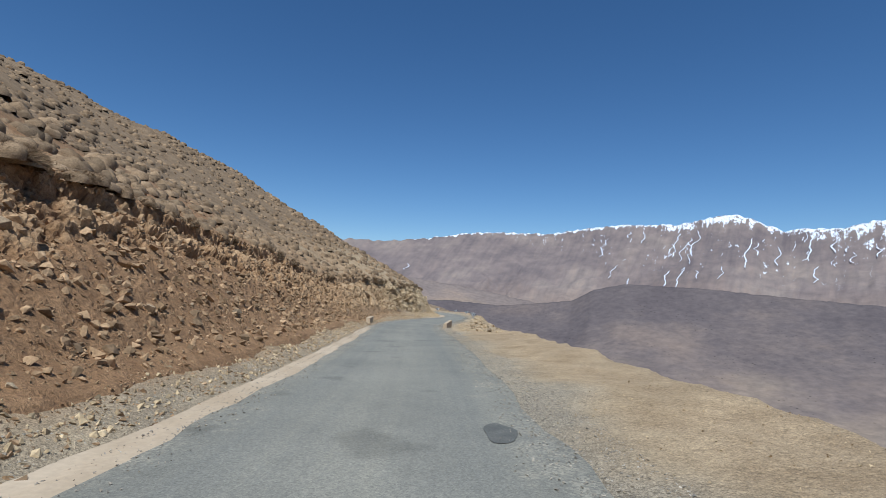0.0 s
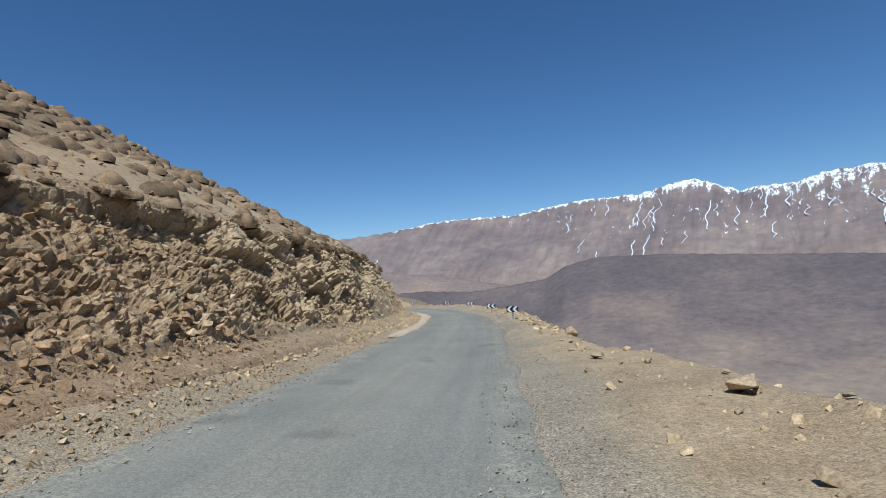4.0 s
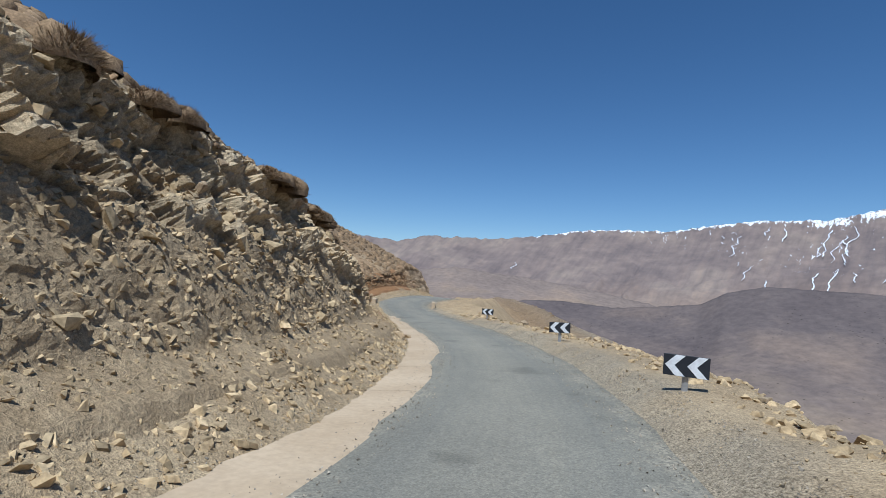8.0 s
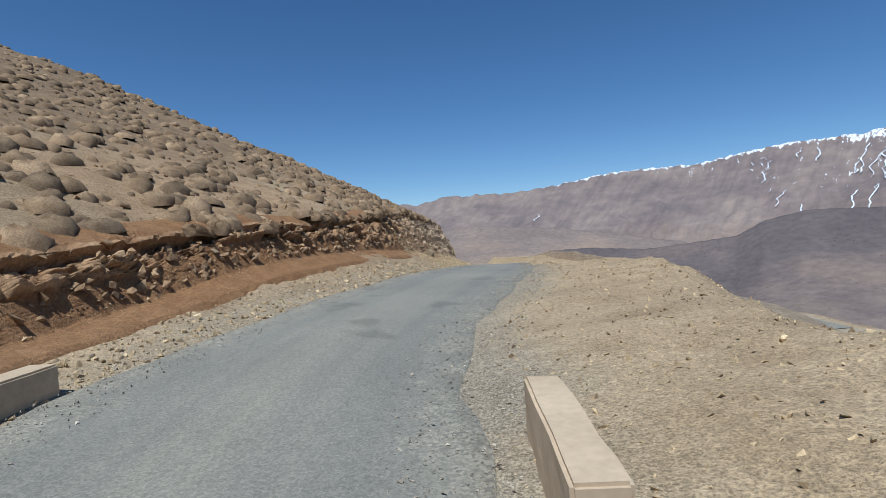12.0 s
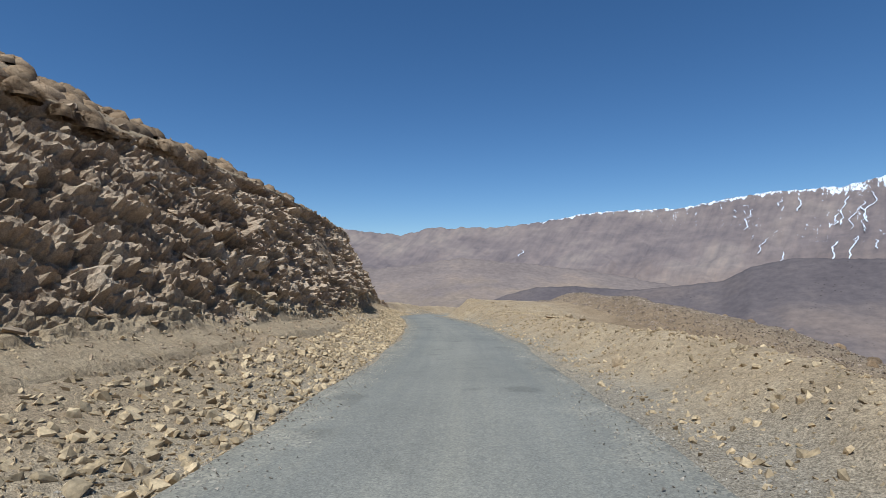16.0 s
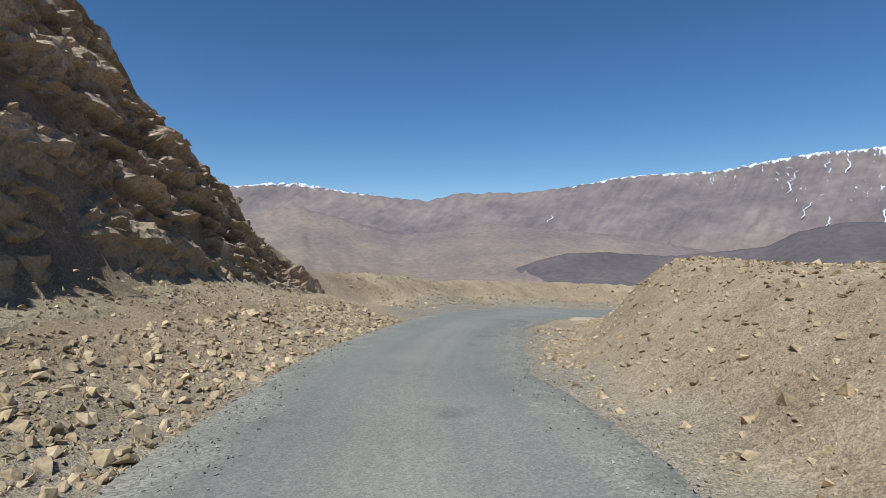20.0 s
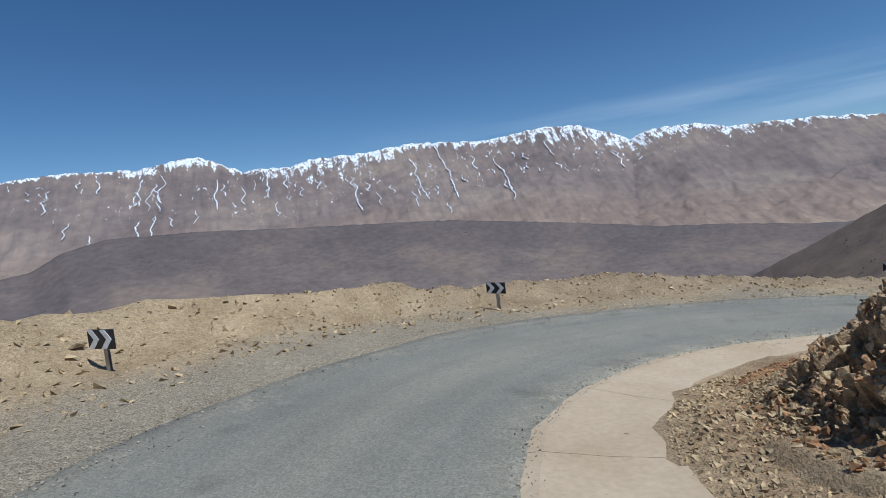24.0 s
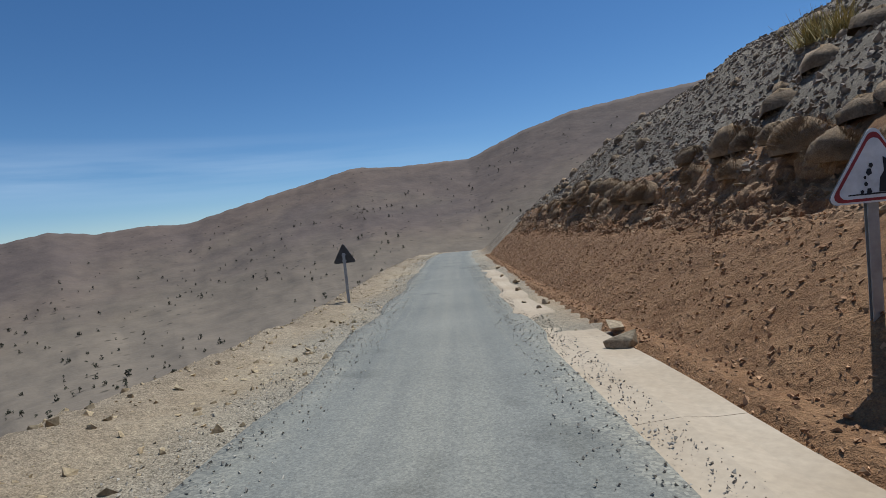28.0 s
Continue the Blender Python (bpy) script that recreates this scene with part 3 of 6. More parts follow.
road = strip("road", -28, 318, road_offs, 0.0, ASPHALT, 0.7, "across", 0.12)
tagged(road, "worn gray asphalt road with crumbling dusty edges", "road", kind="structure")

# ---- far mountains ----
ORIGIN = np.array([-67.0, 222.0, -8.0])


def snow_material():
    m, n, l, b = material("hazy_mountain_rock_and_snow", 0.95)
    geo = n.new("ShaderNodeNewGeometry")
    h = n.new("ShaderNodeAttribute")
    h.attribute_name = "height"
    s = n.new("ShaderNodeAttribute")
    s.attribute_name = "snow"
    a = noise_node(n, l, 0.0022, 6, 0.6, geo.outputs["Position"])
    c = noise_node(n, l, 0.012, 5, 0.6, geo.outputs["Position"])
    az = n.new("ShaderNodeAttribute")
    az.attribute_name = "bearing"
    cap = n.new("ShaderNodeAttribute")
    cap.attribute_name = "cap"
    place = n.new("ShaderNodeCombineXYZ")
    l.new(az.outputs["Fac"], place.inputs[0])
    l.new(calc(n, l, "MULTIPLY", h.outputs["Fac"], 16.0), place.inputs[1])
    fall = n.new("ShaderNodeAttribute")
    fall.attribute_name = "fall"
    run = n.new("ShaderNodeCombineXYZ")
    l.new(fall.outputs["Fac"], run.inputs[0])
    l.new(calc(n, l, "MULTIPLY", h.outputs["Fac"], 4.0), run.inputs[1])
    tongues = noise_node(n, l, 1.5, 6, 0.66, run.outputs[0])
    rough_edge = noise_node(n, l, 1.1, 6, 0.7, place.outputs[0])
    whole = calc(n, l, "ADD", cap.outputs["Fac"], calc(n, l, "MULTIPLY", calc(n, l, "SUBTRACT", tongues.outputs[0], 0.545), 0.26))
    whole = calc(n, l, "ADD", whole, calc(n, l, "MULTIPLY", calc(n, l, "SUBTRACT", rough_edge.outputs[0], 0.52), 0.26))
    whole = ramp(n, l, whole, [(0.0, (0, 0, 0)), (0.012, (1, 1, 1))])
    crags = noise_node(n, l, 3.4, 5, 0.75, place.outputs[0])
    whole = calc(n, l, "MULTIPLY", whole, ramp(n, l, crags.outputs[0], [(0.42, (0.05, 0.05, 0.05)), (0.50, (1, 1, 1))]))
    bend = noise_node(n, l, 0.9, 4, 0.6, place.outputs[0])
    shift = n.new("ShaderNodeVectorMath")
    shift.operation = "MULTIPLY_ADD"
    l.new(bend.outputs["Color"], shift.inputs[0])
    shift.inputs[1].default_value = (1.1, 0.5, 0.0)
    tall = n.new("ShaderNodeVectorMath")
    tall.operation = "MULTIPLY"
    tall.inputs[1].default_value = (1.0, 0.4, 1.0)
    l.new(place.outputs[0], tall.inputs[0])
    l.new(tall.outputs[0], shift.inputs[2])
    thread = noise_node(n, l, 0.55, 2.0, 0.5, shift.outputs[0])
    line = calc(n, l, "ABSOLUTE", calc(n, l, "SUBTRACT", thread.outputs[0], 0.5))
    line = ramp(n, l, line, [(0.003, (1, 1, 1)), (0.0075, (0, 0, 0))])
    gaps = noise_node(n, l, 1.9, 3, 0.6, place.outputs[0])
    line = calc(n, l, "MULTIPLY", line, ramp(n, l, gaps.outputs[0], [(0.55, (0, 0, 0)), (0.61, (1, 1, 1))]))
    line = calc(n, l, "MULTIPLY", line, s.outputs["Fac"])
    snow_fac = calc(n, l, "MAXIMUM", whole, line)
    # the rock's own brown, tinted purple-gray to stand for distance haze
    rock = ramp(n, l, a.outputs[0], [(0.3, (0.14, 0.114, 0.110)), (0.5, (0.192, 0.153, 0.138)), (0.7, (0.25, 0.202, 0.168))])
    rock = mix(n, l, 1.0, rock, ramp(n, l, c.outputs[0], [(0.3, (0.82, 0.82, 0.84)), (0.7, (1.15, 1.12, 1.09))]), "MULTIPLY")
    # relief shading painted into the rock: cool dark, warm light fall-line streaks
    gully_shade = noise_node(n, l, 1.5, 5, 0.65, run.outputs[0])
    rock = mix(n, l, 1.0, rock, ramp(n, l, gully_shade.outputs[0], [(0.34, (0.84, 0.84, 0.87)), (0.5, (1, 1, 1)), (0.66, (1.13, 1.1, 1.06))]), "MULTIPLY")
    # paler, tanner foot: the haze band above the valley put into the colour
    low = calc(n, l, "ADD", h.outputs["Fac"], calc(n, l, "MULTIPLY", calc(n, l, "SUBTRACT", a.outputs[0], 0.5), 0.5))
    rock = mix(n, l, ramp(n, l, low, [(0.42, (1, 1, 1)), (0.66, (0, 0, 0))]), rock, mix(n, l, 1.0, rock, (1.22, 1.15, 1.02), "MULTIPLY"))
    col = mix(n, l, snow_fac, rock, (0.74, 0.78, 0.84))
    l.new(col, b.inputs["Base Color"])
    bump(n, l, b, c.outputs[0], 0.5, 12.0)
    return m


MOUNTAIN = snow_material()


def polar_range(name, table, r_far, r_near, foot_el, mat, step=0.12, rows=46, crag=1.0, snow_line=None, label="", bend=1.15):
    """A range round the viewpoint: azimuth and height in degrees along its crest."""
    t = np.array(sorted(table))
    az = np.arange(t[0, 0], t[-1, 0], step)
    crest = np.interp(az, t[:, 0], t[:, 1])
    jag_top = crag * (0.08 * fbm(az / 2.1, az * 0 + 3, 4) + 0.17 * fbm(az / 0.55, az * 0 + 7, 3))
    v = np.linspace(0, 1, rows)
    A, V = np.meshgrid(az, v, indexing="ij")
    C = crest[:, None] + jag_top[:, None] * smooth(0.9, 1.0, V)
    warp = 1.6 * fbm(A / 7, V * 5.0 + 4, 3)
    spur = 1 - 2 * np.abs(fbm((A + 3 * warp) / 4.5 + 5, V * 4.5, 4))
    r = r_near + (r_far - r_near) * V
    fade = np.sin(np.pi * np.clip(V, 0, 1)) ** 0.7
    foot = np.interp(az, foot_el[0], foot_el[1])[:, None] if isinstance(foot_el, tuple) else foot_el
    el = foot + (C - foot) * V**bend + crag * fade * (0.5 * (spur - 0.6) + 0.16 * fbm(A / 0.9, V * 24, 4))
    rad = np.radians(A)
    x = ORIGIN[0] - np.sin(rad) * r
    y = ORIGIN[1] + np.cos(rad) * r
    z = ORIGIN[2] + np.tan(np.radians(el)) * r
    # a back slope so that the crest has depth
    xb, yb, zb = ORIGIN[0] - np.sin(rad[:, -1:]) * (r_far * 1.06), ORIGIN[1] + np.cos(rad[:, -1:]) * (r_far * 1.06), z[:, -1:] - r_far * 0.05
    x, y, z = np.hstack([x[:, :1], x, xb]), np.hstack([y[:, :1], y, yb]), np.hstack([z[:, :1] - 400, z, zb])
    ob = mesh_object(name, np.stack([x.ravel(), y.ravel(), z.ravel()], 1), grid_faces(x.shape[0], x.shape[1]), mat, smooth_shade=True)
    put_attr(ob.data, "height", np.hstack([V[:, :1], V, V[:, -1:]]).ravel())
    if snow_line is not None:
        for key, sn in zip(("snow", "cap", "bearing", "fall"), (*snow_line(A, V), A, A - 0.021 * (A + 27) * (1 - V) * 13.5)):
            put_attr(ob.data, key, np.hstack([sn[:, :1], sn, sn[:, -1:]]).ravel())
    return tagged(ob, label, "mountain", kind="structure")


CREST = [(75, 3.0), (60, 4.4), (52.6, 4.9), (46.8, 5.5), (42.4, 5.7), (37.7, 4.9), (33, 4.3), (28.6, 3.9), (25.2, 4.75), (19, 4.6), (15.2, 4.95), (12, 5.4), (7.8, 6.0), (2.9, 6.15), (-1.3, 6.1), (-5.5, 6.85), (-8.2, 7.2), (-14.1, 7.15), (-17.3, 7.8), (-19.6, 8.1), (-23.4, 6.4), (-28, 6.6), (-31, 7.2), (-34.8, 7.2), (-41.1, 7.7), (-49.2, 7.2), (-54.8, 7.75), (-59, 7.35), (-63.8, 5.3), (-65.8, 6.05), (-69.7, 5.85), (-72.4, 5.0), (-79, 4.85), (-85.4, 3.6), (-90, 2.9), (-97.3, 1.7), (-110, 1.2), (-125, 1.0)]


def snow_cover(A, V):
    line = np.interp(A[:, 0], [-100, -90, -80, -72, -60, -57, -54, -50, -43, -39, -34, -30.8, -27, -22, -18.8, -15, -9, 4, 14, 24, 30, 36, 42, 48, 54], [1.02, 0.995, 0.975, 0.95, 0.905, 0.892, 0.93, 0.962, 0.972, 0.94, 0.91, 0.875, 0.938, 0.978, 0.916, 0.96, 0.985, 0.988, 0.992, 1.03, 1.03, 0.99, 0.975, 0.988, 1.03])[:, None]
    low = np.interp(A[:, 0], [-100, -88, -72, -60, -45, -20, -10, -4, 4, 20], [1.05, 0.93, 0.82, 0.7, 0.62, 0.62, 0.7, 0.8, 0.92, 1.05])[:, None]
    return smooth(0, 0.12, V - low), 0.05 * (V - line) / np.maximum(1 - line, 0.012)


SNOW = mottled("old_snow", (0.66, 0.70, 0.77), (0.78, 0.81, 0.86), 0.02, 0.1, 0.8, 0.5)
mountains = polar_range("mountain_range", CREST, 4250, 1900, -7.5, MOUNTAIN, 0.12, 96, 1.0, snow_cover, "bare mountain range in haze-tinted purple-brown with snow along its crest")


def snow_gully(range_ob, rows, line, wide):
    """A thread of snow lying in a gully of the range: azimuth and height in degrees along it."""
    co = np.empty(len(range_ob.data.vertices) * 3)
    range_ob.data.vertices.foreach_get("co", co)
    co = co.reshape(-1, rows + 2, 3)[:, 1:-1]
    d = co - ORIGIN
    az = np.degrees(np.arctan2(-d[:, 0, 0], d[:, 0, 1]))
    p = np.array(line, float)
    along_it = np.r_[0, np.cumsum(np.hypot(*np.diff(p, axis=0).T))]
    q = np.arange(0, along_it[-1], 0.07)
    a0, e0 = np.interp(q, along_it, p[:, 0]), np.interp(q, along_it, p[:, 1])
    a0 = a0 + 0.32 * fbm(q / 0.6, q * 0 + p[0, 0], 4)
    wid = wide * (0.35 + 0.9 * vnoise(q / 0.22, q * 0 + p[0, 1] * 7)) * np.minimum(1, np.minimum(q, along_it[-1] - q) / 0.25 + 0.15)
    dist, keep = [], []
    for a, e in zip(a0, e0):
        k = int(np.argmin(np.abs(az - a)))
        ground_r = np.hypot(d[k, :, 0], d[k, :, 1])
        el = np.maximum.accumulate(np.degrees(np.arctan2(d[k, :, 2], ground_r)))
        keep.append(bool(el[-1] > e > el[0]))
        dist.append(float(np.interp(e, el, ground_r)))
    keep = np.array(keep)
    if keep.sum() < 4:
        return None
    r = np.array(dist)[keep] - 25
    a0, e0, wid, q = a0[keep], e0[keep], wid[keep], q[keep]
    left, right = [], []
    for half, out in ((-0.5, left), (0.5, right)):
        b = np.radians(a0 + half * wid)
        out += list(zip(ORIGIN[0] - np.sin(b) * r, ORIGIN[1] + np.cos(b) * r, ORIGIN[2] + np.tan(np.radians(e0)) * r))
    v = np.stack([np.array(left), np.array(right)], 1)
    return mesh_object("snow_gully", v.reshape(-1, 3), grid_faces(len(q), 2), SNOW, range_ob)


def run_down(az, top, drop):
    """The fall line of a gully: it leans away from the middle of the range as it goes down."""
    k = np.linspace(0, 1, 5)
    lean_ = (az + 27) / 26 * 0.55
    return [(az + lean_ * drop * u + 0.22 * math.sin(8 * u + az) * min(1.0, drop), top - drop * u) for u in k]


rng = np.random.RandomState(5)
# the long ones: azimuth, top and fall in degrees
for az_, top_, drop_ in ((15.0, 2.2, 0.8), (-9.6, 1.5, 2.4), (-13.7, 2.4, 1.9), (-15.0, 2.8, 2.7), (-14.4, 6.3, 2.5), (-16.2, 6.6, 2.7), (-20.9, 5.8, 3.0), (-34.4, 4.3, 3.1), (-43.5, 7.6, 6.2), (-40.8, 6.2, 4.6), (-49.8, 5.3, 3.7), (-50.6, 2.8, 2.3), (-44.2, 1.1, 1.3)):
    snow_gully(mountains, 96, run_down(az_, top_, drop_), 0.12)
for _ in range(64):
    az_ = rng.uniform(-62, -5)
    snow_gully(mountains, 96, run_down(az_, rng.uniform(2.4, 6.6), 0.4 + 1.5 * rng.rand() ** 2), rng.uniform(0.07, 0.14))


def hill_material(name, low, mid_c, high, spots):
    m, n, l, b = material(name, 0.95)
    pos = n.new("ShaderNodeNewGeometry").outputs["Position"]
    h = n.new("ShaderNodeAttribute")
    h.attribute_name = "height"
    a = noise_node(n, l, 0.006, 5, 0.6, pos)
    c = noise_node(n, l, 0.05, 5, 0.65, pos)
    v = calc(n, l, "ADD", h.outputs["Fac"], calc(n, l, "MULTIPLY", calc(n, l, "SUBTRACT", a.outputs[0], 0.5), 1.1))
    col = ramp(n, l, v, [(0.25, low), (0.55, mid_c), (0.85, high)])
    wide = noise_node(n, l, 0.0035, 4, 0.6, pos)
    col = mix(n, l, 1.0, col, ramp(n, l, wide.outputs[0], [(0.35, (0.86, 0.86, 0.88)), (0.5, (1, 1, 1)), (0.68, (1.22, 1.17, 1.08))]), "MULTIPLY")
    col = mix(n, l, 1.0, col, ramp(n, l, c.outputs[0], [(0.3, (0.78, 0.78, 0.79)), (0.7, (1.18, 1.16, 1.13))]), "MULTIPLY")
    if spots:
        d = noise_node(n, l, spots, kind="ShaderNodeTexVoronoi", coord=pos)
        dark = ramp(n, l, d.outputs["Distance"], [(0.10, (0.45, 0.45, 0.42)), (0.20, (1, 1, 1))])
        where = noise_node(n, l, spots * 0.12, 3, 0.6, pos)
        col = mix(n, l, ramp(n, l, where.outputs[0], [(0.5, (0, 0, 0)), (0.6, (1, 1, 1))]), col, mix(n, l, 1.0, col, dark, "MULTIPLY"))
    l.new(col, b.inputs["Base Color"])
    bump(n, l, b, c.outputs[0], 0.6, 2.0)
    return m


TAN_HILLS = hill_material("tan_hills", (0.27, 0.21, 0.14), (0.25, 0.19, 0.14), (0.21, 0.165, 0.14), 0)
DARK_HILL = hill_material("purple_brown_hill", (0.225, 0.175, 0.135), (0.165, 0.13, 0.114), (0.118, 0.096, 0.092), 0.075)
SPUR_HILL = hill_material("brown_spur", (0.205, 0.16, 0.112), (0.165, 0.127, 0.09), (0.125, 0.092, 0.074), 0.12)
polar_range("tan_foothills", [(80, 2.5), (55, 3.2), (47.4, 3.0), (42.4, 3.2), (37.7, 1.9), (31.7, 0.2), (28, 0.6), (22.5, 1.4), (13.4, 0.6), (7.7, -0.2), (0, -1.6), (-12, -6), (-20, -12)], 2300, 700, -13, TAN_HILLS, 0.25, 50, 0.8, None, "dry tan foothills beyond the valley", 0.9)
polar_range("dark_hill", [(36, -9), (26, -6), (22, -4.6), (16.7, -2.7), (13.6, -1.9), (9.9, -1.8), (3.8, -2.2), (-2, -1.6), (-5, -1.2), (-7.4, 0.2), (-10.9, 1.0), (-19.5, 0.75), (-24.4, 0.35), (-35, -0.3), (-45, -1), (-55, -2.3), (-65, -3.7), (-78, -4.6), (-95, -5)], 1750, 600, -21, DARK_HILL, 0.25, 60, 0.45, None, "dark purple-brown hill dotted with shrubs", 0.8)
spur_hill = polar_range("brown_spur", [(-55, -16), (-62, -14), (-69.8, -11.3), (-77.6, -6.9), (-84.3, -3.0), (-94.7, 0.7), (-100.3, 1.9), (-103.8, 1.4), (-107.8, 1.8), (-111, 1.6), (-119.3, 3.8), (-127.8, 5.9), (-132, 5.6), (-140, 5.7), (-146, 8.0), (-151, 9.3), (-158, 9.9), (-170, 10.5), (-185, 11)], 560, 125, ((-185, -120, -95, -75, -55), (-15, -15, -18, -27, -40)), SPUR_HILL, 0.3, 60, 0.5, None, "brown mountain spur dotted with dark junipers", 0.85)

# ---- rocks, shrubs and trees: shapes ----
def hull(points):
    bm = bmesh.new()
    for p in points:
        bm.verts.new(p)
    bmesh.ops.convex_hull(bm, input=bm.verts)
    for v in [v for v in bm.verts if not v.link_faces]:
        bm.verts.remove(v)
    bmesh.ops.recalc_face_normals(bm, faces=bm.faces)
    bm.verts.index_update()
    out = np.array([v.co for v in bm.verts]), np.array([[v.index for v in f.verts] for f in bm.faces])
    bm.free()
    return out


def rock_shape(rng, count=13, flat=1.0):
    """An angular block of broken stone."""
    p = rng.uniform(-1, 1, (count, 3))
    p /= np.abs(p).max(1)[:, None] ** 0.75
    p *= rng.uniform(0.75, 1.0, (count, 1)) * np.array([1.0, rng.uniform(0.6, 0.95), rng.uniform(0.45, 0.8) * flat]) * 0.5
    return hull(p)


ROCKS = [rock_shape(RNG, 11) for _ in range(10)]
SLABS = [rock_shape(RNG, 11, 0.5) for _ in range(6)]
PEBBLES = [rock_shape(RNG, 9, 0.95) for _ in range(6)]
GRIT = [rock_shape(RNG, 5, 1.0) for _ in range(6)]
CHIPS = [rock_shape(RNG, 8, 1.0) for _ in range(6)]


def turns(rng, n, tilt=0.5, yaw=None):
    a, b, c = rng.uniform(0, 2 * np.pi, n) if yaw is None else yaw, rng.normal(0, tilt, n), rng.normal(0, tilt, n)
    ca, sa, cb, sb, cc, sc = np.cos(a), np.sin(a), np.cos(b), np.sin(b), np.cos(c), np.sin(c)
    z, o = np.zeros(n), np.ones(n)
    rz = np.array([[ca, -sa, z], [sa, ca, z], [z, z, o]]).transpose(2, 0, 1)
    ry = np.array([[cb, z, sb], [z, o, z], [-sb, z, cb]]).transpose(2, 0, 1)
    rx = np.array([[o, z, z], [z, cc, -sc], [z, sc, cc]]).transpose(2, 0, 1)
    return rz @ ry @ rx


def joined(name, shapes, place, size, turn, mat, label, category):
    """Many loose pieces in one mesh."""
    vs, fs, base = [], [], 0
    kind = np.arange(len(place)) % len(shapes)
    for k, (v, f) in enumerate(shapes):
        idx = np.nonzero(kind == k)[0]
        if not len(idx):
            continue
        scaled = v[None] * (size[idx][:, None, None] if size.ndim == 1 else size[idx][:, None, :])
        w = np.einsum("nij,nvj->nvi", turn[idx], scaled) + place[idx][:, None, :]
        vs.append(w.reshape(-1, 3))
        fs.append((f[None] + (np.arange(len(idx)) * len(v))[:, None, None] + base).reshape(-1, f.shape[1]))
        base += w.shape[0] * w.shape[1]
    ob = mesh_object(name, np.vstack(vs), np.vstack(fs), mat, smooth_shade="shrub" in name)
    return tagged(ob, label, category, kind="stuff")


def road_points(s, e, side):
    """World x, y at a distance e beyond the road's edge, on one side (-1 left, 1 right)."""
    cx, cy = np.interp(s, RS, RP[:, 0]), np.interp(s, RS, RP[:, 1])
    rx, ry = np.interp(s, RS, RR[:, 0]), np.interp(s, RS, RR[:, 1])
    d = side * (np.interp(s, RS, HALF) + e)
    return cx + rx * d, cy + ry * d


def road_plane(s, d):
    """Height of the paved surface at a distance d to the right of the road's middle."""
    return np.interp(s, RS, RP[:, 2]) + np.tan(np.radians(np.interp(s, RS, BANK))) * d


def scatter(name, shapes, s, e, side, size, mat, label, category, sink=0.25, tilt=0.5, stretch=None, seed=1, yaw=None):
    rng = np.random.RandomState(seed)
    x, y = road_points(s, e, side)
    z = ground_z(x, y)
    paved = e < np.where((side > 0) & (s > 233) & (s < 272), 1.0, 0.12)
    z = np.where(paved, np.maximum(z, road_plane(s, side * (at_s(HALF, s) + e)) + 0.008), z)
    lump = size if stretch is None else size[:, None] * stretch
    return joined(name, shapes, np.stack([x, y, z + size * (0.22 - sink)], 1), lump, turns(rng, len(s), tilt, yaw), mat, label, category)


def sizes(rng, n, small, large, power=2.2):
    return small + (large - small) * rng.rand(n) ** power


def at_s(table_values, s):
    return np.interp(s, RS, table_values)


# ---- rock faces of the cuts ----
def cell_hash(i, j, k):
    h = np.sin(i * 127.1 + j * 311.7 + k * 74.7) * 43758.5453
    return h - np.floor(h)


def facets(u, v, seed):
    """Broken blocks: each cell stands proud by its own amount and leans its own way. Gives relief, gap to the next block and a number a block."""
    iu, iv = np.floor(u), np.floor(v)
    best, second = np.full(u.shape, 9.0), np.full(u.shape, 9.0)
    relief, tone = np.zeros(u.shape), np.zeros(u.shape)
    for a in (-1, 0, 1):
        for b in (-1, 0, 1):
            ci, cj = iu + a, iv + b
            du, dv = u - ci - 0.1 - 0.8 * cell_hash(ci, cj, seed), v - cj - 0.1 - 0.8 * cell_hash(ci, cj, seed + 1)
            d = du * du + dv * dv
            r = cell_hash(ci, cj, seed + 2)
            plane = 2 * r - 1 + 1.5 * (cell_hash(ci, cj, seed + 3) - 0.5) * du + 1.8 * (cell_hash(ci, cj, seed + 4) - 0.45) * dv
            nearer = d < best
            second = np.where(nearer, best, np.minimum(second, d))
            best = np.where(nearer, d, best)
            relief, tone = np.where(nearer, plane, relief), np.where(nearer, r, tone)
    return relief, np.sqrt(second) - np.sqrt(best), tone


def blocks(u, h, sizes_, depths, seed):
    """Blocks within blocks: (width, height) and depth of each order."""
    out, tone = np.zeros(u.shape), np.zeros(u.shape)
    for k, ((w, t), d) in enumerate(zip(sizes_, depths)):
        relief, gap, own = facets(u / w, h / t, seed + 10 * k)
        out = out + d * (relief - 0.7 * smooth(0.12, 0.0, gap))
        tone = tone + (own - 0.5) * (0.6, 0.5, 0.4)[k]
    return out, tone + 0.5


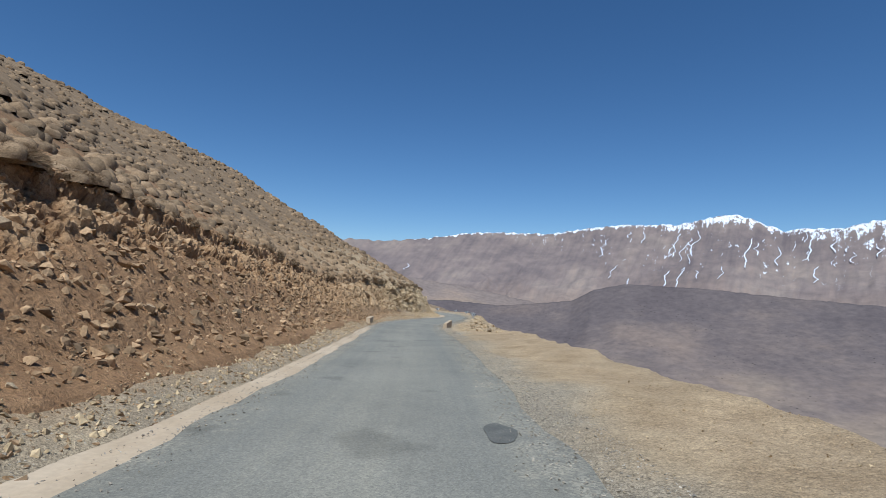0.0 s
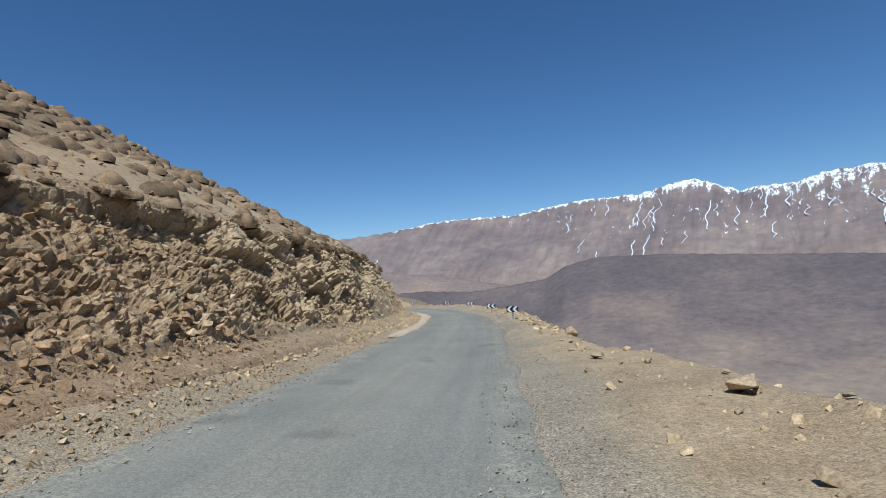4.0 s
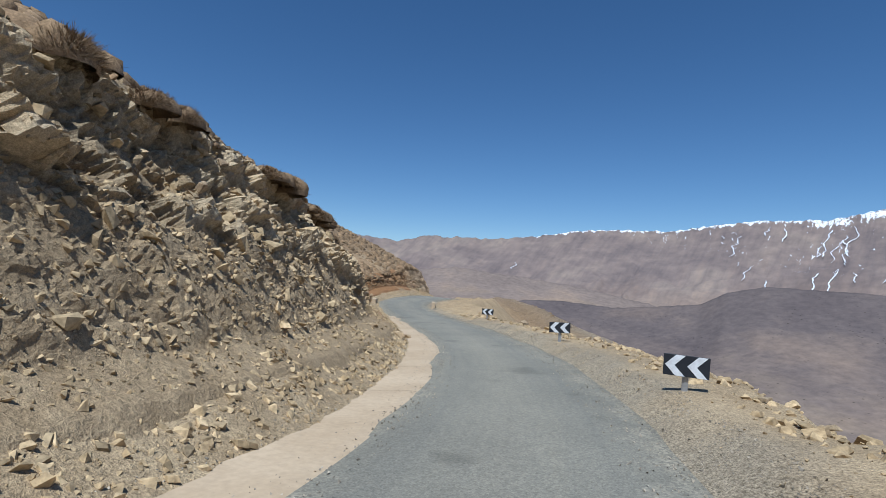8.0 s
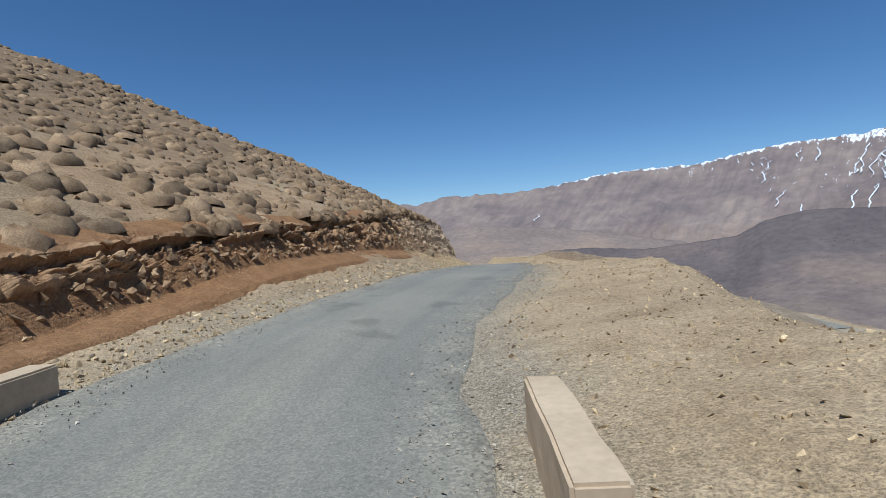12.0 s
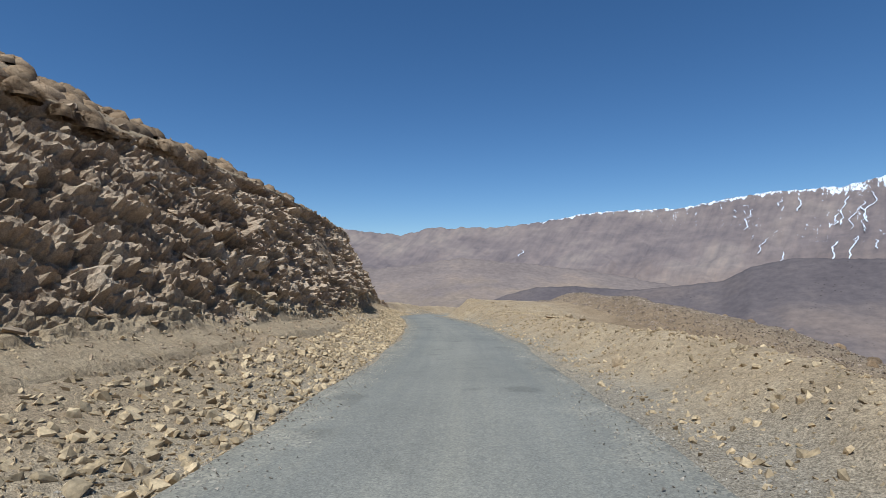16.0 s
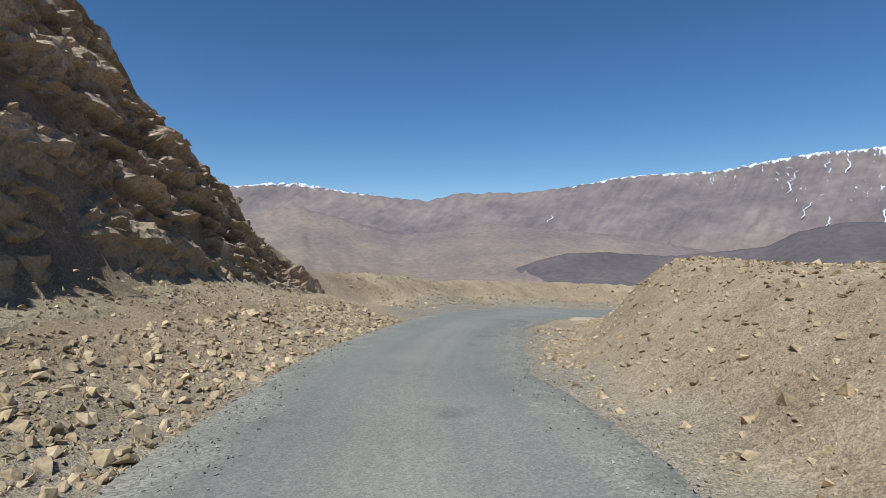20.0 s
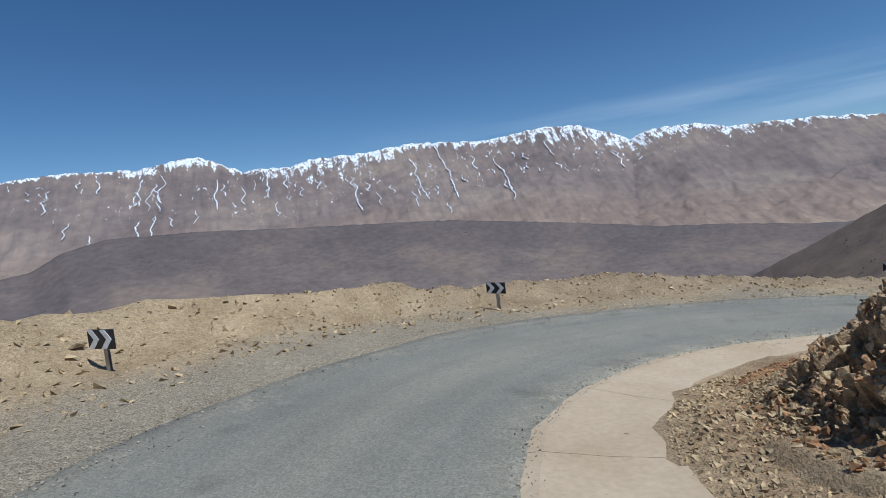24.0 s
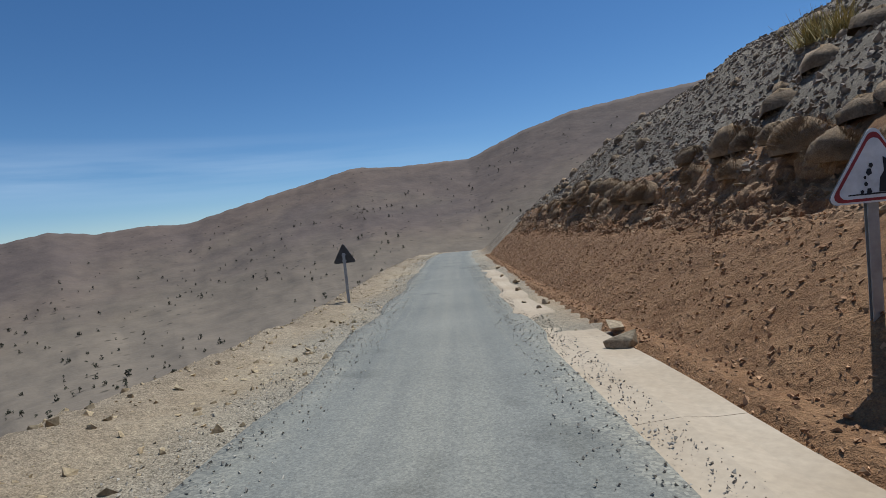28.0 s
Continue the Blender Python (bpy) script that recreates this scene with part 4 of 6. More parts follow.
def rock_face(name, side, s0, s1, step, rows, foot, height, slope, before, after, relief_of, label):
    """A sheet up one side of the road, from the scree over the cut to the slope above it, broken into blocks."""
    sc = np.arange(s0 - 0.5, s1 + 1.0, 0.5)
    low, mid_r, high = rows
    f, hgt, sl = at_s(foot, sc), at_s(height, sc), at_s(slope, sc)
    wide = hgt / sl
    v = np.r_[np.linspace(-before, 0, low, endpoint=False), np.linspace(0, 1, mid_r, endpoint=False), 1 + np.linspace(0, after, high)]
    e = f[:, None] + np.where(v[None] < 0, v[None], np.where(v[None] > 1, wide[:, None] + v[None] - 1, v[None] * wide[:, None]))
    S = np.repeat(sc[:, None], len(v), 1)
    bx, by = road_points(S, e, side)
    bz = land(bx, by, False)[0].reshape(S.shape)
    arc = np.sqrt(hgt**2 + wide**2)
    h = np.where(v[None] < 0, v[None], np.where(v[None] > 1, arc[:, None] + v[None] - 1, v[None] * arc[:, None]))
    fine = np.arange(s0, s1, step)
    lay = lambda g: np.stack([np.interp(fine, sc, g[:, k]) for k in range(len(v))], 1)
    x, y, z, h = lay(bx), lay(by), lay(bz), lay(h)
    A = np.repeat(np.interp(fine, sc, arc)[:, None], len(v), 1)
    S = np.repeat(fine[:, None], len(v), 1)
    D, tone, bare = relief_of(S, h, A)
    fall = 0.35 + 0.65 * smooth(0.6, 2.5, np.interp(fine, sc, sl))[:, None]
    D = D * smooth(-0.15, 0.45, h) * smooth(0.25, -0.25, h - A)
    D = D + 0.035 * fbm(S / 0.35, h / 0.35 + 7, 3) + 0.06 * fbm(S / 1.6, h / 1.6, 3)
    tx, ty = -side * np.interp(fine, RS, RR[:, 0])[:, None], -side * np.interp(fine, RS, RR[:, 1])[:, None]
    edge = np.minimum(smooth(0, 0.25, (h - h[:, :1])), smooth(0, 0.35, (h[:, -1:] - h)))
    x, y, z = x + tx * D * fall, y + ty * D * fall, z + D * (1.0 - 0.75 * fall) - 0.14 * (1 - edge) + 0.02
    pts = np.stack([x, y, z], 2)
    quads = grid_faces(pts.shape[0], pts.shape[1])
    ob = mesh_object(name, pts.reshape(-1, 3), quads[:, ::-1] if side > 0 else quads, FACE)
    put_attr(ob.data, "tone", tone.ravel())
    put_attr(ob.data, "cut", (smooth(-0.25, 0.35, h) * smooth(0.35, -0.1, h - A) * bare).ravel())
    for key, table in FACE_KINDS.items():
        put_attr(ob.data, key, np.repeat(np.interp(fine, *zip(*table)) , len(v)) if side < 0 else np.repeat(np.interp(fine, *zip(*FACE_KINDS_RIGHT[key])), len(v)))
    tagged(ob, label, "rock face", kind="structure")
    du, dv = np.gradient(pts, axis=0), np.gradient(pts, axis=1)
    nrm = np.cross(du, dv)
    nrm /= np.linalg.norm(nrm, axis=2)[..., None] + 1e-9
    nrm *= np.sign(nrm[..., 2:3] + 1e-9)
    return S, h / A, pts, nrm


FACE_KINDS = {
    "red_soil": [(-12, 0.9), (40, 0.75), (54, 0.3), (66, 0.15), (98, 0.15), (108, 0.75), (132, 1.0), (148, 0.95), (158, 0.6), (170, 0.15), (230, 0.0)],
    "dark_rock": [(-12, 0.0), (60, 0.0), (108, 0.1), (140, 0.15), (154, 0.35), (172, 0.8), (186, 1.0), (230, 1.0)],
    "gray_scree": [(-12, 0.0), (74, 0.0), (80, 0.35), (90, 0.35), (96, 0.0), (230, 0.0)],
}
FACE_KINDS_RIGHT = {
    "red_soil": [(228, 0.0), (243, 0.15), (250, 0.75), (262, 1.0), (310, 1.0)],
    "dark_rock": [(228, 0.0), (246, 0.15), (258, 0.2), (270, 0.15), (310, 0.15)],
    "gray_scree": [(228, 0.35), (240, 0.3), (250, 0.15), (258, 0.0), (310, 0.0)],
}


def face_material():
    m, n, l, b = material("broken_rock_face", 0.92)
    pos = n.new("ShaderNodeNewGeometry").outputs["Position"]
    take = {}
    for key in ("tone", "cut", "red_soil", "dark_rock", "gray_scree"):
        a = n.new("ShaderNodeAttribute")
        a.attribute_name = key
        take[key] = a.outputs["Fac"]
    big, mid, fine, grit = noise_node(n, l, 0.5, 4, 0.6, pos), noise_node(n, l, 2.4, 5, 0.65, pos), noise_node(n, l, 16, 5, 0.7, pos), noise_node(n, l, 60, 3, 0.7, pos)
    v = calc(n, l, "ADD", calc(n, l, "MULTIPLY", take["tone"], 0.5), calc(n, l, "MULTIPLY", mid.outputs[0], 0.5))
    tan_ = ramp(n, l, v, [(0.28, (0.31, 0.225, 0.13)), (0.5, (0.45, 0.345, 0.205)), (0.72, (0.60, 0.48, 0.31))])
    red_ = ramp(n, l, v, [(0.28, (0.21, 0.108, 0.048)), (0.5, (0.33, 0.182, 0.084)), (0.72, (0.45, 0.275, 0.14))])
    dark_ = ramp(n, l, v, [(0.28, (0.235, 0.165, 0.11)), (0.5, (0.39, 0.285, 0.19)), (0.75, (0.56, 0.43, 0.30))])
    gray_ = ramp(n, l, v, [(0.28, (0.20, 0.18, 0.14)), (0.72, (0.42, 0.39, 0.31))])
    col = mix(n, l, take["red_soil"], tan_, red_)
    col = mix(n, l, take["dark_rock"], col, dark_)
    col = mix(n, l, calc(n, l, "MULTIPLY", take["gray_scree"], ramp(n, l, big.outputs[0], [(0.42, (0, 0, 0)), (0.56, (1, 1, 1))])), col, gray_)
    soil_t = ramp(n, l, mid.outputs[0], [(0.3, (0.33, 0.25, 0.15)), (0.7, (0.46, 0.365, 0.235))])
    soil_r = ramp(n, l, mid.outputs[0], [(0.3, (0.235, 0.118, 0.05)), (0.7, (0.35, 0.192, 0.088))])
    soil = mix(n, l, take["red_soil"], soil_t, soil_r)
    dusty = calc(n, l, "ADD", take["cut"], calc(n, l, "MULTIPLY", calc(n, l, "SUBTRACT", mid.outputs[0], 0.5), 0.9))
    col = mix(n, l, ramp(n, l, dusty, [(0.35, (0, 0, 0)), (0.6, (1, 1, 1))]), soil, col)
    col = mix(n, l, 1.0, col, ramp(n, l, fine.outputs[0], [(0.3, (0.66, 0.65, 0.64)), (0.7, (1.25, 1.24, 1.22))]), "MULTIPLY")
    col = mix(n, l, 1.0, col, ramp(n, l, grit.outputs[0], [(0.34, (0.75, 0.74, 0.73)), (0.66, (1.2, 1.19, 1.17))]), "MULTIPLY")
    l.new(col, b.inputs["Base Color"])
    hgt = calc(n, l, "ADD", calc(n, l, "MULTIPLY", mid.outputs[0], 1.5), calc(n, l, "ADD", fine.outputs[0], calc(n, l, "MULTIPLY", grit.outputs[0], 0.3)))
    bump(n, l, b, hgt, 0.8, 0.07)
    return m


FACE = face_material()


def left_relief(S, h, A):
    """The road cut of the first leg: crumbly red, blocky sandstone, a low red bank, a dark bedded cliff."""
    bend = 0.35 * fbm(S / 1.3, h / 1.3, 3)
    u, q = S + bend, h + 0.25 * fbm(S / 0.9 + 31, h / 0.9, 3)
    hu = h / np.maximum(A, 0.5)
    red, red_t = blocks(u, q, ((0.9, 0.75), (0.34, 0.3), (0.16, 0.14)), (0.16, 0.11, 0.05), 11)
    red = red - 0.30 * smooth(0.72, 0.84, hu) * smooth(1.0, 0.9, hu)
    sand, sand_t = blocks(u + 0.5 * q, q, ((1.6, 1.2), (0.55, 0.45), (0.21, 0.17)), (0.24, 0.19, 0.085), 51)
    sand = sand + 0.5 * fbm(S / 3.2, h / 4.0 + 3, 3) - 0.1 - 0.45 * smooth(0.35, 0.95, hu)
    bed = q + 0.16 * S
    dark, dark_t = blocks(u + 0.3 * bed, bed, ((2.0, 0.6), (0.75, 0.28), (0.28, 0.12)), (0.19, 0.22, 0.095), 91)
    dark = dark + 0.35 * fbm(S / 4.0 + 11, h / 3.0, 3) - 0.15 - 0.25 * smooth(0.5, 1.0, hu)
    # a long ledge with a hollow below it
    hollow = smooth(196, 201, S) * smooth(214, 210, S)
    dark = dark - 0.75 * hollow * smooth(1.25, 1.1, h + 0.2 * fbm(S / 2.0, h, 2)) + 0.6 * hollow * smooth(1.1, 1.25, h) * smooth(2.8, 1.6, h)
    kind = np.clip(smooth(48, 60, S) * smooth(118, 106, S), 0, 1)
    late = smooth(150, 165, S)
    # smooth slides of soil cover the lower parts
    slide = hu + 0.35 * fbm(S / 4.0 + 9, h / 2.2, 3)
    level = np.interp(S, [-12, 16, 26, 40, 52, 64, 74, 92, 104, 112, 118, 150, 160, 172], [0.5, 0.45, 0.26, 0.18, 0.05, 0.05, 0.42, 0.40, 0.1, 0.2, 0.46, 0.46, 0.3, 0.12])
    bare = smooth(level - 0.1, level + 0.1, slide)
    D = (red * (1 - kind) * (1 - late) + sand * kind) * (0.12 + 0.88 * bare) + dark * late * (0.4 + 0.6 * bare)
    return D, red_t * (1 - kind) * (1 - late) + sand_t * kind + dark_t * late, bare


def right_relief(S, h, A):
    """The nose inside the bend and the red slope of the second leg, with loose rock under its rim."""
    bend = 0.25 * fbm(S / 1.1 + 5, h / 1.1, 3)
    u, q = S + bend, h + 0.2 * fbm(S / 0.8 + 13, h / 0.8, 3)
    hu = h / np.maximum(A, 0.5)
    nose, nose_t = blocks(u, q - 0.12 * S, ((1.0, 0.5), (0.42, 0.26), (0.17, 0.12)), (0.20, 0.15, 0.06), 131)
    rim, rim_t = blocks(u, q, ((0.8, 0.55), (0.32, 0.24), (0.15, 0.12)), (0.07, 0.06, 0.03), 171)
    rim = (rim - 0.16 * smooth(1.0, 0.9, hu)) * smooth(0.5, 0.72, hu + 0.12 * fbm(S / 1.5, h, 2))
    late = smooth(256, 266, S)
    nose = nose * np.where(S < 250, 1.0, smooth(0.0, 0.4, hu))
    nose = nose * (1 - 0.5 * smooth(244, 251, S))
    return nose * (1 - late) + rim * late, nose_t * (1 - late) + rim_t * late, 1 - late * smooth(0.86, 0.62, hu + 0.2 * fbm(S / 1.2, h, 2))


FACE_LEFT = rock_face("wall_cut_first_leg", -1, -12, 228, 0.075, (16, 78, 16), L_APRON, L_CUT, L_FACE, 0.9, 1.0, left_relief, "broken rock face of a road cut, orange-brown, then tan sandstone, then dark layered cliff")
FACE_RIGHT = rock_face("wall_cut_bend", 1, 231.5, 300, 0.06, (10, 50, 14), R_FLAT, R_BANK, R_FACE, 0.5, 0.8, right_relief, "jointed rock nose inside a bend running into a red stony cut")


def face_spots(face, s0, s1, lo, hi, rng, count, flat=0.0):
    """Places on a rock face between two heights of it, with the way it faces; flat keeps to ledges."""
    S, hu, pts, nrm = face
    ok = np.nonzero(((S > s0) & (S < s1) & (hu > lo) & (hu < hi) & (nrm[..., 2] > flat)).ravel())[0]
    k = ok[rng.randint(0, len(ok), count)]
    return pts.reshape(-1, 3)[k], nrm.reshape(-1, 3)[k]


def ledge_rocks(name, face, s0, s1, lo, hi, count, small, large, shapes, mat, label, seed, flat=0.45, power=2.4):
    rng = np.random.RandomState(seed)
    where, _ = face_spots(face, s0, s1, lo, hi, rng, count, flat)
    size = sizes(rng, count, small, large, power)
    return joined(name, shapes, where + np.stack([0 * size, 0 * size, 0.06 * size], 1), size, turns(rng, count, 0.5), mat, label, "rocks")


ledge_rocks("cut_rocks", FACE_LEFT, -12, 54, -0.1, 1.0, 6500, 0.06, 0.30, ROCKS, ROCK_BROWN, "broken orange-brown rocks in the road cut", 21, 0.2, 2.6)
ledge_rocks("cut_chips", FACE_LEFT, -12, 56, -0.25, 1.15, 16000, 0.03, 0.13, GRIT, ROCK_BROWN, "small brown stones on the road cut", 28, 0.2)
ledge_rocks("cut_rocks", FACE_LEFT, 52, 116, 0.0, 1.05, 2200, 0.08, 0.36, ROCKS, ROCK_TAN, "tan sandstone rocks on the ledges of the road cut", 22, 0.5, 3.0)
ledge_rocks("cut_chips", FACE_LEFT, 52, 120, -0.15, 1.15, 12000, 0.03, 0.13, GRIT, ROCK_TAN, "small tan stones on the road cut", 29, 0.4)
ledge_rocks("cut_rocks", FACE_LEFT, 76, 94, -0.15, 0.6, 2600, 0.03, 0.17, CHIPS, ROCK_TAN, "small olive-tan broken rocks low in the road cut", 23, 0.3)
ledge_rocks("cut_rocks", FACE_LEFT, 108, 150, 0.1, 1.1, 1600, 0.05, 0.3, ROCKS, ROCK_BROWN, "red-brown broken rocks in a low cut", 24, 0.3)
ledge_rocks("cut_slabs", FACE_LEFT, 146, 226, 0.0, 1.1, 2400, 0.08, 0.42, SLABS, ROCK_CLIFF, "dark rock slabs on the ledges of a steep cut", 26, 0.45, 3.0)
ledge_rocks("cut_chips", FACE_LEFT, 146, 226, -0.15, 1.1, 11000, 0.03, 0.14, GRIT, ROCK_CLIFF, "loose brown stones on a steep cut", 27, 0.4)
ledge_rocks("nose_rocks", FACE_RIGHT, 231.5, 248, -0.2, 1.3, 2600, 0.03, 0.16, CHIPS, ROCK_TAN, "jumbled tan rocks on the inside of the bend", 41, 0.3, 2.6)
ledge_rocks("nose_rocks", FACE_RIGHT, 244, 264, -0.2, 1.2, 9000, 0.02, 0.11, CHIPS, ROCK_RED, "broken red-brown rocks beyond the nose of the bend", 42, 0.2, 2.6)
ledge_rocks("red_scree", FACE_RIGHT, 252, 300, -0.2, 0.85, 26000, 0.02, 0.10, GRIT, ROCK_RED, "red-brown broken stone on a slope", 44, 0.2, 2.4)
ledge_rocks("slope_rocks", FACE_RIGHT, 256, 300, 0.6, 1.3, 3000, 0.04, 0.2, CHIPS, ROCK_BROWN, "dark red-brown rocks at the top of the scree", 57, 0.2, 2.4)


def strewn(name, shapes, s0, s1, per_m, e0, e1, side, small, large, mat, label, seed, power=3.0, toward=1.0):
    rng = np.random.RandomState(seed)
    n = int((s1 - s0) * per_m)
    s = rng.uniform(s0, s1, n)
    e = e0 + (e1 - e0) * rng.rand(n) ** toward
    return scatter(name, shapes, s, e, side, sizes(rng, n, small, large, power), mat, label, "stones", 0.2, 0.5, None, seed)


# scree at the foot of the cuts, coarse by the road and finer above
strewn("scree", GRIT, -10, 60, 230, 0.15, 1.9, -1, 0.02, 0.12, ROCK_BROWN, "loose orange-tan scree at the foot of the cut", 31, 2.6)
strewn("scree", GRIT, 52, 116, 150, 0.5, 2.0, -1, 0.015, 0.08, ROCK_TAN, "loose tan scree below a rock face", 32)
strewn("scree", GRIT, 112, 150, 170, 0.1, 2.2, -1, 0.015, 0.10, ROCK_TAN, "loose tan scree at the roadside", 33)
strewn("scree", GRIT, 145, 228, 420, 0.1, 2.8, -1, 0.02, 0.13, ROCK_TAN, "broken tan stones below a dark cliff", 34, 2.4)
strewn("edge_rocks", CHIPS, 50, 116, 130, 0.6, 1.6, -1, 0.04, 0.2, ROCK_TAN, "tan stones gathered beside the concrete strip", 53, 2.4)
strewn("edge_rocks", CHIPS, 104, 156, 80, 0.1, 1.2, -1, 0.03, 0.18, ROCK_TAN, "tan stones gathered at the road's edge", 59, 2.4)
strewn("edge_rocks", ROCKS, 154, 227, 130, 0.15, 1.9, -1, 0.04, 0.24, ROCK_TAN, "tan stones gathered below the dark cliff", 54, 3.0, 1.2)
strewn("edge_rocks", CHIPS, -10, 50, 60, 0.35, 1.2, -1, 0.04, 0.16, ROCK_TAN, "tan stones gathered at the foot of the cut", 55, 2.6)
# outer shoulder of the first leg
strewn("shoulder_stones", GRIT, -10, 60, 150, 0.15, 4.4, 1, 0.012, 0.06, ROCK_TAN, "small stones on the outer shoulder", 35)
strewn("shoulder_stones", ROCKS, 28, 62, 16, 1.1, 4.0, 1, 0.04, 0.24, ROCK_TAN, "pale rocks along the edge of the drop", 36, 3.5)
strewn("shoulder_stones", ROCKS, 60, 116, 26, 1.1, 2.4, 1, 0.04, 0.3, ROCK_TAN, "pale rocks along the rim of the drop", 48, 2.8)
strewn("shoulder_stones", GRIT, 60, 160, 140, 0.15, 4.8, 1, 0.012, 0.08, ROCK_TAN, "small stones on a wide shoulder", 37, 4)
strewn("bank_stones", GRIT, 152, 226, 260, 0.2, 7.5, 1, 0.02, 0.13, ROCK_TAN, "broken tan and gray stones on a roadside bank", 38, 3.0)
strewn("bank_stones", CHIPS, 170, 228, 200, 0.5, 7.5, 1, 0.03, 0.13, ROCK_TAN, "angular ochre stones on a roadside bank", 39, 2.6)
strewn("bank_stones", CHIPS, 152, 228, 60, 0.3, 4.5, 1, 0.04, 0.2, ROCK_TAN, "angular tan stones on a roadside bank", 56, 2.6, 1.2)
strewn("shoulder_stones", GRIT, 112, 162, 220, 0.5, 8, 1, 0.02, 0.12, ROCK_TAN, "small tan stones along a broad shoulder", 58, 2.6)
# hairpin: outer bank, strip beside the gutter
strewn("bank_stones", GRIT, 229.5, 262, 320, 1.0, 6, -1, 0.03, 0.2, ROCK_TAN, "pale stones on the outer bank of the bend", 40, 3.2)
strewn("nose_gravel", GRIT, 231, 252, 560, 1.1, 2.7, 1, 0.02, 0.10, ROCK_TAN, "yellowish broken stone beside the gutter", 43, 2.4, 1.4)
# second leg: gray stones above, shoulder gravel
strewn("slope_rocks", CHIPS, 258, 306, 700, 3.9, 14, 1, 0.05, 0.24, ROCK_SLOPE, "gray broken rocks on a steep slope", 45, 2.6)
strewn("slope_rocks", GRIT, 240, 262, 260, 2.4, 7, 1, 0.03, 0.16, ROCK_TAN, "tan and brown rocks above the bend", 46, 2.6)
strewn("shoulder_stones", PEBBLES, 250, 330, 80, 0.15, 3.6, -1, 0.02, 0.15, ROCK_TAN, "pale gravel on the outer shoulder", 47, 4)
# gravel along both edges of the asphalt
for side, s0, s1, e1, seed in ((-1, -8, 288, 0.75, 51), (1, -8, 232, 0.75, 52), (1, 232, 255, 0.04, 65), (1, 255, 290, 0.36, 66)):
    strewn("edge_gravel", GRIT, s0, s1, (230 if e1 > 0.1 else 90) * (e1 + 0.7) / 1.45, -0.7 if e1 > 0.1 else -0.3, e1, side, 0.012, 0.05, ROCK_GRAY, "fine gray gravel along the asphalt's edge", seed, 1.7, 0.6)
# stones all over the natural slope above the cuts
rng = np.random.RandomState(61)
n = 14000
s = rng.uniform(-12, 212, n)
e = at_s(L_APRON, s) + at_s(L_CUT, s) / at_s(L_FACE, s) + 0.2 + 0.9 * smooth(176, 196, s) + 40 * rng.rand(n) ** 1.6
scatter("slope_stones", GRIT, s, e, -1, sizes(rng, n, 0.05, 0.36, 3), ROCK_BROWN, "scattered brown stones on the hillside", "stones", 0.2, 0.5, None, 62)


# cushion shrubs
def shrub_shape(rng, rings=7, segs=16, twigs=3200):
    """A low thorny cushion: a lumpy dome with short twigs standing out of it."""
    v, f = [], []
    ph = rng.uniform(0, 6.28, 4)
    for i in range(rings + 1):
        u = i / rings * np.pi * 0.56
        for j in range(segs):
            a = 2 * np.pi * j / segs
            r = 0.48 * (1 + 0.12 * np.sin(2 * a + ph[0]) + 0.12 * np.sin(3 * a + ph[1] + 2 * u) + 0.05 * rng.uniform(-1, 1))
            v.append((r * np.sin(u) * np.cos(a), r * np.sin(u) * np.sin(a), 0.62 * r * np.cos(u)))
    for i in range(rings):
        for j in range(segs):
            a, b = i * segs + j, i * segs + (j + 1) % segs
            f += [(a, a + segs, b + segs), (a, b + segs, b)]
    for _ in range(twigs):
        u, a = np.arccos(rng.uniform(0.0, 1)), rng.uniform(0, 6.28)
        d = np.array([np.sin(u) * np.cos(a), np.sin(u) * np.sin(a), 0.62 * np.cos(u)])
        t = np.cross(d, rng.normal(size=3))
        t /= np.linalg.norm(t) + 1e-9
        k = len(v)
        w, ln = rng.uniform(0.003, 0.008), rng.uniform(0.5, 0.6)
        v += [tuple(d * 0.42 + t * w), tuple(d * 0.42 - t * w), tuple(d * ln + 0.03 * rng.normal(size=3))]
        f.append((k, k + 1, k + 2))
    return np.array(v), np.array(f)


SHRUBS = [shrub_shape(RNG) for _ in range(6)]
SHRUBS_FAR = [shrub_shape(RNG, 3, 7, 12) for _ in range(4)]
rng = np.random.RandomState(71)
n = 20000
s = rng.uniform(-14, 208, n)
top = at_s(L_APRON, s) + at_s(L_CUT, s) / at_s(L_FACE, s)
e = top + 0.05 + 0.9 * smooth(176, 196, s) + 50 * rng.rand(n) ** 1.35
keep = np.interp(s, [-14, 50, 56, 100, 106, 230], [1, 1, 0.75, 0.75, 1, 1]) > rng.rand(n)
s, e, top = s[keep], e[keep], top[keep]
x, y = road_points(s, e, -1)
z = ground_z(x, y) - 0.08
sz = sizes(rng, len(s), 0.22, 1.0, 2.2)
close = np.argsort((e - top) + 100 * (np.abs(s - 105) > 112))[:260]
far = np.setdiff1d(np.arange(len(s)), close)
lumps = np.stack([sz, sz * rng.uniform(0.75, 1.2, len(s)), sz * rng.uniform(0.95, 1.45, len(s))], 1)
joined("hillside_shrubs", SHRUBS_FAR, np.stack([x, y, z], 1)[far], lumps[far], turns(rng, len(far), 0.12), SHRUB, "gray-olive thorny cushion shrubs covering the hillside", "shrubs")
shrub_meshes = []
for v, f in SHRUBS:
    me = bpy.data.meshes.new("cushion_shrub")
    me.from_pydata(v.tolist(), [], f.tolist())
    me.materials.append(SHRUB)
    me.polygons.foreach_set("use_smooth", [True] * len(me.polygons))
    shrub_meshes.append(me)


